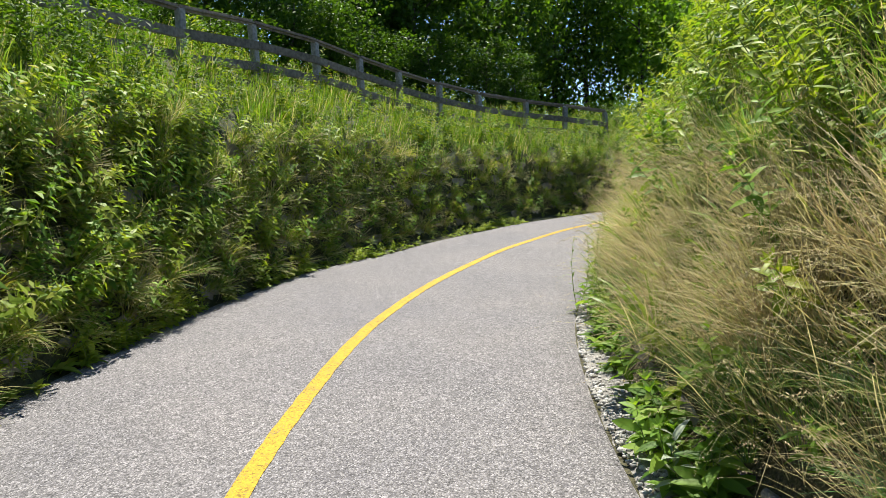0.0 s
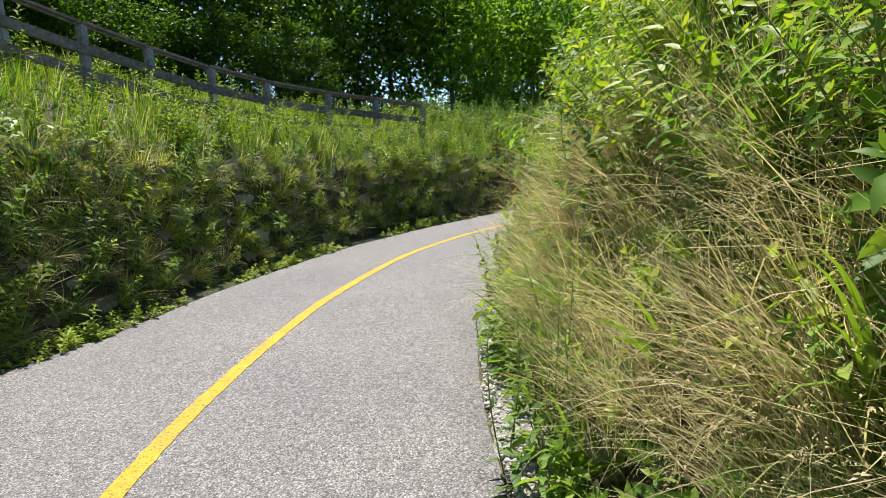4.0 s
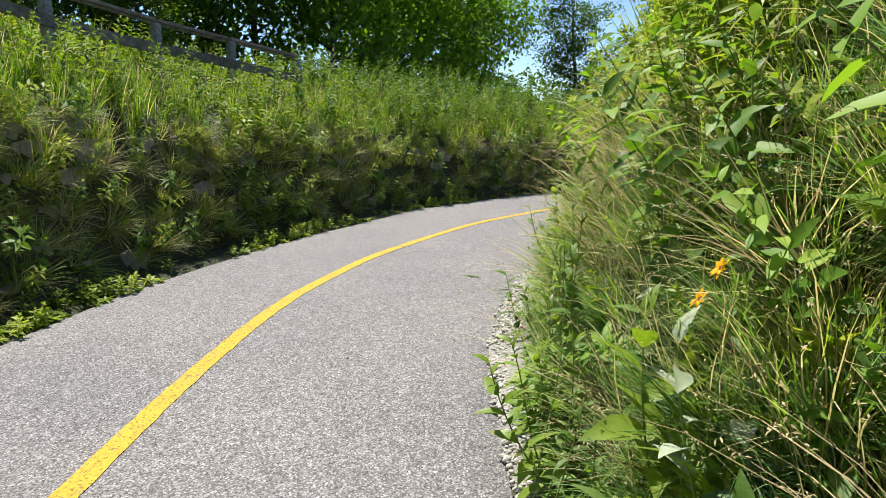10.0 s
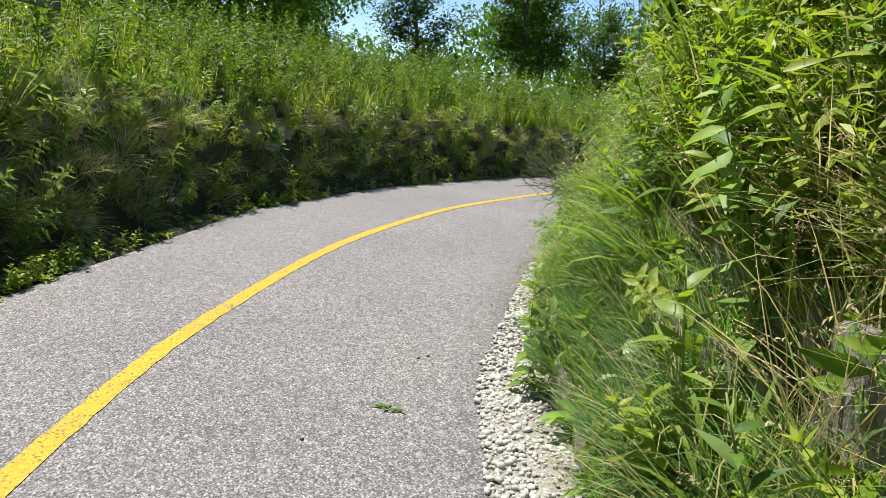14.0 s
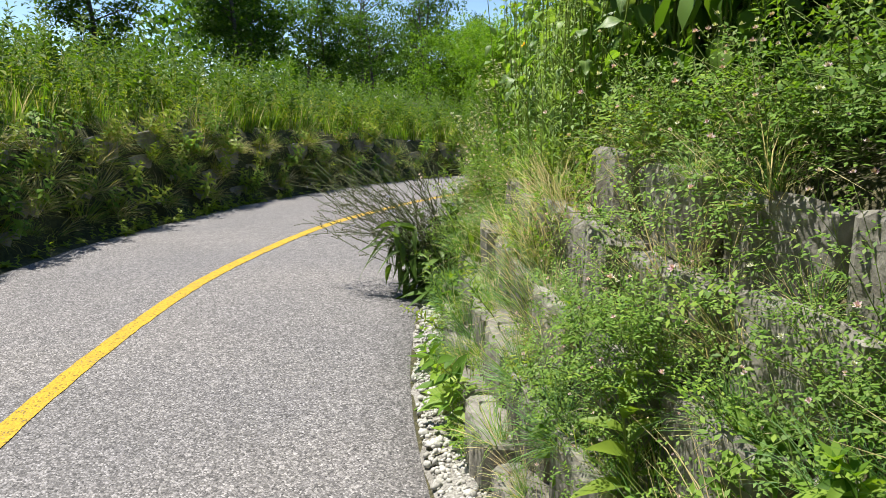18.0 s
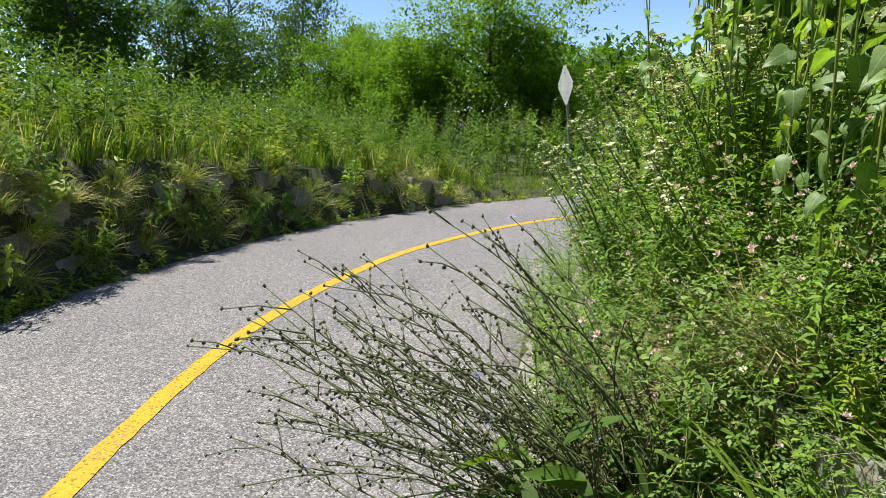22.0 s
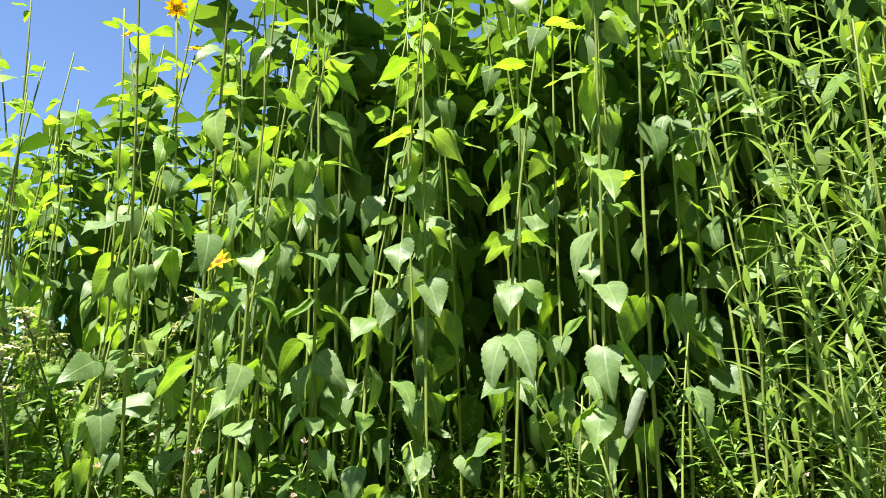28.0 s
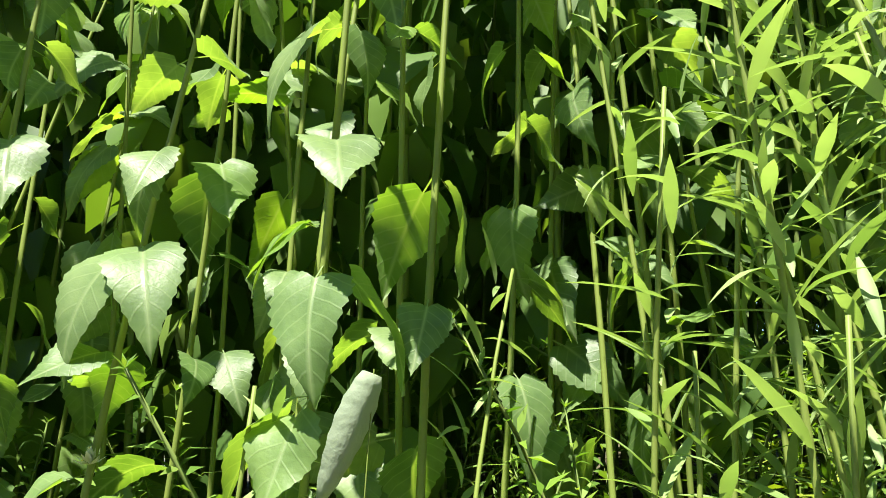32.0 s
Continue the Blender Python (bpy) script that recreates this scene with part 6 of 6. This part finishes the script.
# plants with pale or lime leaves that stand out from the wall
for s, d, z, top, n, l, w, mat in (
        (1.05, 2.62, 1.3, 0.5, 12, 0.17, 0.05, "paleleaf"), (0.67, 2.05, 0.0, 0.28, 14, 0.22, 0.06, "paleleaf"), (1.31, 2.06, 0.0, 0.32, 14, 0.2, 0.06, "bigleaf"), (1.55, 2.1, 0.0, 0.3, 12, 0.18, 0.06, "limeleaf"),
        (6.48, 2.6, 1.3, 0.5, 9, 0.14, 0.075, "paleleaf"), (6.3, 2.55, 1.15, 0.4, 7, 0.13, 0.07, "paleleaf"), (6.75, 2.65, 1.4, 0.5, 8, 0.13, 0.07, "paleleaf"),
        (7.8, 2.6, 1.3, 0.75, 14, 0.14, 0.08, "bigleaf"), (8.1, 2.7, 1.4, 0.8, 14, 0.14, 0.08, "bigleaf"), (8.5, 2.65, 1.35, 0.8, 14, 0.13, 0.07, "bigleaf"), (7.4, 2.7, 1.4, 0.6, 12, 0.13, 0.07, "limeleaf"), (5.9, 2.7, 1.45, 0.6, 12, 0.13, 0.06, "bigleaf"), (5.3, 2.72, 1.5, 0.5, 12, 0.12, 0.06, "limeleaf"), (3.3, 2.75, 1.5, 0.5, 12, 0.13, 0.05, "limeleaf"), (2.2, 2.75, 1.55, 0.6, 12, 0.13, 0.05, "bigleaf"),
        (10.36, 2.5, 1.0, 0.5, 9, 0.26, 0.08, "limeleaf"), (9.99, 2.6, 1.2, 0.6, 9, 0.25, 0.085, "limeleaf"), (8.34, 2.28, 0.35, 0.65, 8, 0.27, 0.10, "limeleaf"), (8.45, 2.25, 0.3, 0.4, 7, 0.3, 0.09, "limeleaf"),
        (8.61, 2.5, 1.0, 0.6, 9, 0.15, 0.06, "paleleaf"), (8.05, 2.3, 0.45, 0.55, 8, 0.2, 0.085, "paleleaf"), (8.2, 2.3, 0.5, 0.4, 6, 0.18, 0.08, "paleleaf"), (10.4, 2.6, 1.25, 0.4, 6, 0.13, 0.06, "paleleaf"), (9.1, 2.55, 1.2, 0.6, 10, 0.15, 0.06, "bigleaf"), (9.4, 2.15, 0.2, 0.4, 14, 0.16, 0.03, "bigleaf"),
        (8.75, 2.3, 0.5, 0.5, 8, 0.22, 0.08, "bigleaf"), (8.9, 2.45, 0.85, 0.5, 9, 0.18, 0.07, "bigleaf"), (9.2, 2.4, 0.8, 0.5, 9, 0.18, 0.065, "paleleaf"), (7.85, 2.35, 0.55, 0.5, 9, 0.2, 0.08, "bigleaf"), (9.6, 2.5, 1.0, 0.5, 9, 0.2, 0.07, "limeleaf"),
        (11.3, 2.3, 0.45, 0.5, 13, 0.17, 0.06, "thistle"), (11.15, 2.22, 0.25, 0.4, 12, 0.18, 0.06, "thistle"), (11.45, 2.35, 0.6, 0.35, 9, 0.14, 0.05, "thistle"), (12.87, 2.22, 0.45, 0.3, 8, 0.13, 0.07, "paleleaf"), (12.4, 2.2, 0.4, 0.3, 7, 0.13, 0.07, "paleleaf"),
        (13.9, 1.98, 0.0, 0.5, 16, 0.17, 0.075, "bigleaf"), (14.05, 2.05, 0.0, 0.6, 16, 0.17, 0.075, "limeleaf"), (13.8, 2.08, 0.05, 0.45, 14, 0.17, 0.07, "bigleaf"),
        (14.7, 2.22, 0.3, 0.4, 11, 0.28, 0.085, "limeleaf"), (14.55, 2.16, 0.15, 0.35, 10, 0.3, 0.10, "bigleaf"), (14.3, 2.2, 0.2, 0.4, 9, 0.28, 0.10, "paleleaf"), (15.63, 2.28, 0.45, 0.35, 10, 0.22, 0.07, "limeleaf"), (15.0, 2.06, 0.0, 0.2, 8, 0.2, 0.05, "bigleaf")):
    big_leaved(s, d, top, n, l, w, {"paleleaf": "weed with pale grey-green leaves hanging from the wall", "thistle": "blue-green thistle-like weed growing from the wall"}.get(mat, "lush weed with long broad green leaves on the wall"), z, mat=mat)
# tall weeds that stand out on the left slope
for s, d, top in ((12.7, -3.5, 0.85), (13.1, -3.4, 0.6), (10.6, -2.2, 0.5), (16.4, -3.0, 0.7), (17.4, -3.2, 0.7), (8.2, -3.2, 0.8), (7.4, -2.9, 0.7), (14.6, -2.9, 0.6)):
    big_leaved(s, d, top, 14, 0.14, 0.055, "tall lime-green weed standing out above the grass", mat="limeleaf")


def grass_clump(s, d, z, size, blades=15):
    x, y, zz = on_path(s, d, z)
    e = thing("grass_clump", pose(x, y, zz, 0, 0, rng.uniform(0, 360)), "clump of broad arching bright green grass blades", "grass", "grass clumps")
    for i in range(blades):
        sh = Shape()
        a = rng.random() * 6.283
        blade(sh, size * rng.uniform(0.6, 1.1), 0.016 * rng.uniform(0.7, 1.2), a, abs(rng.normal(0.2, 0.12)), rng.uniform(0.8, 2.2), 0, 7, (0.03 * math.cos(a), 0.03 * math.sin(a), 0))
        ob = from_shape("blade", sh.done(), ["blade"], e)


for s, d, z, size in ((5.05, 2.36, 0.5, 0.75), (5.2, 2.42, 0.6, 0.7), (4.95, 2.34, 0.45, 0.65), (6.35, 2.2, 0.15, 0.55), (6.2, 2.16, 0.08, 0.5), (2.95, 2.4, 0.62, 0.8), (2.88, 2.42, 0.66, 0.7), (19.15, 2.22, 0.28, 0.65), (18.92, 2.26, 0.33, 0.6), (19.3, 2.26, 0.3, 0.6), (5.1, 2.08, 0.12, 0.65), (5.3, 2.18, 0.35, 0.6), (4.95, 2.16, 0.3, 0.55), (3.4, 2.1, 0.1, 0.5), (19.0, 2.28, 0.4, 0.5), (18.85, 2.34, 0.5, 0.5), (4.35, 2.12, 0.1, 0.7), (4.6, 2.2, 0.25, 0.6), (4.2, 2.2, 0.2, 0.55), (5.9, 2.15, 0.1, 0.6), (6.1, 2.25, 0.2, 0.6), (2.9, 2.35, 0.9, 0.6), (11.3, 2.1, 0.02, 0.55), (11.6, 2.18, 0.1, 0.5), (11.0, 2.15, 0.05, 0.6), (12.4, 2.3, 0.6, 0.45), (9.4, 2.12, 0.05, 0.5), (6.3, 2.45, 1.2, 0.5), (13.4, 2.55, 1.5, 0.6), (13.8, 2.6, 1.5, 0.65), (13.1, 2.6, 1.5, 0.6)):
    grass_clump(s, d, z, size)


# ---- the road sign at the far verge ----
def road_sign(s, d):
    x, y, z = on_path(s, d, 0.0)
    e = thing("road_sign", Matrix.Translation((x, y, z)) @ Matrix.Rotation(radians(-5), 4, (0.98, 0.17, 0)) @ pose(0, 0, 0, 0, 0, 30), "diamond road sign with bare grey back on a steel post", "road sign")
    bm = box(bmesh.new(), 0.055, 0.035, 2.45, (0, 0, 1.1), 0.008)
    part("post", bm, M["steel"], e)
    bm = bmesh.new()
    box(bm, 0.62, 0.006, 0.62, (0, 0, 0), 0.0)
    bmesh.ops.bevel(bm, geom=[ed for ed in bm.edges if abs(ed.verts[0].co.y - ed.verts[1].co.y) > 0.004], offset=0.05, segments=4, affect="EDGES")
    bmesh.ops.rotate(bm, verts=bm.verts, matrix=Matrix.Rotation(radians(45), 3, "Y"))
    bmesh.ops.translate(bm, verts=bm.verts, vec=(0, 0.024, 2.05))
    part("panel", bm, M["sign_back"], e)
    for z in (1.8, 2.3):
        bm = bmesh.new()
        bmesh.ops.create_cone(bm, cap_ends=True, segments=8, radius1=0.012, radius2=0.012, depth=0.07, matrix=Matrix.Translation((0, 0.0, z)) @ Matrix.Rotation(radians(90), 4, "X"))
        part("bolt", bm, M["steel"], e)


road_sign(32.0, -3.2)


# ---- a car on the road beyond ----
def car(x, y, z, turn):
    e = thing("car", pose(x, y, z, 0, 0, turn), "parked silver-white car half hidden behind the weeds", "car")
    bm = bmesh.new()
    prof = [(-2.1, 0.35), (-2.15, 0.7), (-1.9, 0.88), (-1.2, 0.95), (-0.55, 1.38), (0.6, 1.42), (1.3, 1.0), (2.05, 0.85), (2.15, 0.55), (2.05, 0.32)]
    left = [bm.verts.new((a, -0.82 + (0.16 if b > 1.2 else 0), b)) for a, b in prof]
    right = [bm.verts.new((a, 0.82 - (0.16 if b > 1.2 else 0), b)) for a, b in prof]
    bm.faces.new(left)
    bm.faces.new(right[::-1])
    for i in range(len(prof)):
        j = (i + 1) % len(prof)
        bm.faces.new((left[i], right[i], right[j], left[j]))
    bmesh.ops.recalc_face_normals(bm, faces=bm.faces)
    bmesh.ops.bevel(bm, geom=list(bm.edges), offset=0.05, segments=2, affect="EDGES")
    part("body", bm, M["car_paint"], e, smooth=True)
    for sx, (a, b) in (("windscreen", ((-1.12, 0.98), (-0.62, 1.34))), ("rear_window", ((0.68, 1.37), (1.22, 1.03)))):
        bm = bmesh.new()
        vs = [bm.verts.new((p, q, r + 0.02)) for p, r in (a, b) for q in (-0.6, 0.6)]
        bm.faces.new((vs[0], vs[1], vs[3], vs[2]))
        bmesh.ops.solidify(bm, geom=bm.faces[:], thickness=0.012)
        part(sx, bm, M["glass"], e)
    for side in (-1, 1):
        bm = bmesh.new()
        vs = [bm.verts.new((p, side * q, r)) for p, q, r in ((-0.95, 0.84, 1.0), (1.05, 0.84, 1.0), (0.55, 0.69, 1.33), (-0.5, 0.69, 1.33))]
        bm.faces.new(vs)
        bmesh.ops.solidify(bm, geom=bm.faces[:], thickness=0.012)
        part("side_window", bm, M["glass"], e)
        for a in (-1.35, 1.35):
            bm = bmesh.new()
            bmesh.ops.create_cone(bm, cap_ends=True, segments=20, radius1=0.32, radius2=0.32, depth=0.2, matrix=Matrix.Translation((a, side * 0.76, 0.32)) @ Matrix.Rotation(radians(90), 4, "X"))
            w = part("wheel", bm, M["rubber"], e)
            bm = bmesh.new()
            bmesh.ops.create_cone(bm, cap_ends=True, segments=16, radius1=0.2, radius2=0.17, depth=0.03, matrix=Matrix.Translation((a, side * 0.87, 0.32)) @ Matrix.Rotation(radians(90), 4, "X"))
            part("rim", bm, M["sign_back"], w)


car(36.4, 17.8, -0.2, 20)


# ---- gravel, twigs and crumbs ----
def stone_shape(k):
    bm = bmesh.new()
    bmesh.ops.create_icosphere(bm, subdivisions=1, radius=1.0)
    r = random.Random(k)
    s = Shape()
    q = (r.uniform(0.8, 1.3), r.uniform(0.6, 0.95), r.uniform(0.45, 0.75))
    s.add([[c * g * r.uniform(0.8, 1.12) for c, g in zip(v.co, q)] for v in bm.verts], [tuple(v.index for v in f.verts) for f in bm.faces])
    bm.free()
    return s.done()


_stones = [stone_shape(k) for k in range(5)]
h = Heap()
for n, s0, s1, lo, hi in ((4200, -2.5, 22, 0.007, 0.019), (900, -2.5, 22, 0.016, 0.028)):
    s = rng.uniform(s0, s1, n)
    d = edge_right(s) + np.abs(rng.normal(0.02, 0.14, n)) - 0.02
    p = on_path(s, d, rng.uniform(0.006, 0.016, n))
    for k, kind in enumerate(_stones):
        q = np.arange(n) % 5 == k
        h.lay(kind, p[q], rng.random(q.sum()) * 6.283, rng.uniform(lo, hi, q.sum()), rng.uniform(0, 1.2, q.sum()), rng.random(q.sum()) * 6.283)
for n, lo, hi in ((1900, 0.007, 0.018), (500, 0.014, 0.026)):
    s = rng.uniform(11.5, 19.3, n)
    p = on_path(s, edge_right(s) + rng.uniform(0.0, 0.36, n), rng.uniform(0.008, 0.018, n))
    for k, kind in enumerate(_stones):
        q = np.arange(n) % 5 == k
        h.lay(kind, p[q], rng.random(q.sum()) * 6.283, rng.uniform(lo, hi, q.sum()), rng.uniform(0, 1.2, q.sum()), rng.random(q.sum()) * 6.283)
h.object("gravel", ["gravel"], "loose pale limestone gravel along the asphalt's edge", "gravel")
sheet("gravel_bed", np.arange(-9, 30, 0.15), np.array([-0.02, 0.0, 0.1, 0.42]), lambda s, d: 0.008 + 0.004 * np.sin(s * 2.3 + d) + np.where(d < edge_right(s) - 0.01, -0.02, 0) + 0.004 * np.sin(s * 21 + d * 30), "grit", "pale grit beside the asphalt", "gravel", follow=lambda s: edge_right(s) + 0.02 * np.sin(s * 7) + 0.012 * np.sin(s * 17))


def stick(s, d, z, length, turn, radius, label, fork=True):
    x, y, zz = on_path(s, d, z)
    u = np.linspace(0, 1, 7)
    sh = Shape()
    v, f = tube(np.stack([length * (u - 0.5), 0.03 * length * np.sin(u * 5), 0.006 * np.sin(u * 8)], 1), radius * (1.1 - 0.6 * u), 6)
    sh.add(v, f, 0)
    if fork:
        v, f = tube([(0, 0, 0), (0.18 * length, 0.12 * length, 0.004), (0.3 * length, 0.16 * length, 0.002)], [radius * 0.6, radius * 0.4, radius * 0.2], 5)
        sh.add(v, f, 0)
    ob = from_shape("stick", sh.done(), ["twig"])
    ob.matrix_basis = pose(x, y, zz + radius, 0, 0, turn)
    tagged(ob, label, "stick")


stick(11.75, 2.05, 0.02, 0.42, 150, 0.006, "dry pale broken stick lying on the gravel")
stick(12.0, 2.02, 0.02, 0.3, 35, 0.004, "thin dry straw stick on the gravel", False)
_x, _y, _z = on_path(13.55, 1.31, 0.006)
_sprig = thing("sprig", pose(_x, _y, _z, 0, 0, heading(13.5) + 70), "torn green sprig lying on the asphalt", "sprig")
_st = Shape()
_v, _f = tube([(-0.08, 0, 0.004), (0, 0.006, 0.006), (0.08, 0, 0.004)], [0.002, 0.0018, 0.001], 5)
from_shape("stem", _st.add(_v, _f).done(), ["stalk"], _sprig)
_v, _f = simple_leaf(0.05, 0.012, 0.1)
_me = from_mesh("leaf", _v, _f, "bigleaf")
for _i in range(16):
    again("leaf", _me, _sprig, pose(rng.uniform(-0.07, 0.07), rng.normal(0, 0.004), 0.005, 0, rng.uniform(-28, 0), math.degrees(rng.normal(0, 0.9)) + (180 if _i % 2 else 0)))
for s, d in ((13.2, 0.98), (14.35, 1.45), (14.3, 1.4), (15.6, 1.75), (15.2, 1.15), (10.9, 0.9)):
    x, y, z = on_path(s, d, 0.006)
    ob = from_shape("pebble", _stones[int(s * 7) % 5], ["twig"], smooth=False)
    ob.matrix_basis = pose(x, y, z, 0, 0, s * 90) @ Matrix.Scale(0.011, 4)
    tagged(ob, "small dark crumb of bark on the asphalt", "pebble", "crumbs on the path")
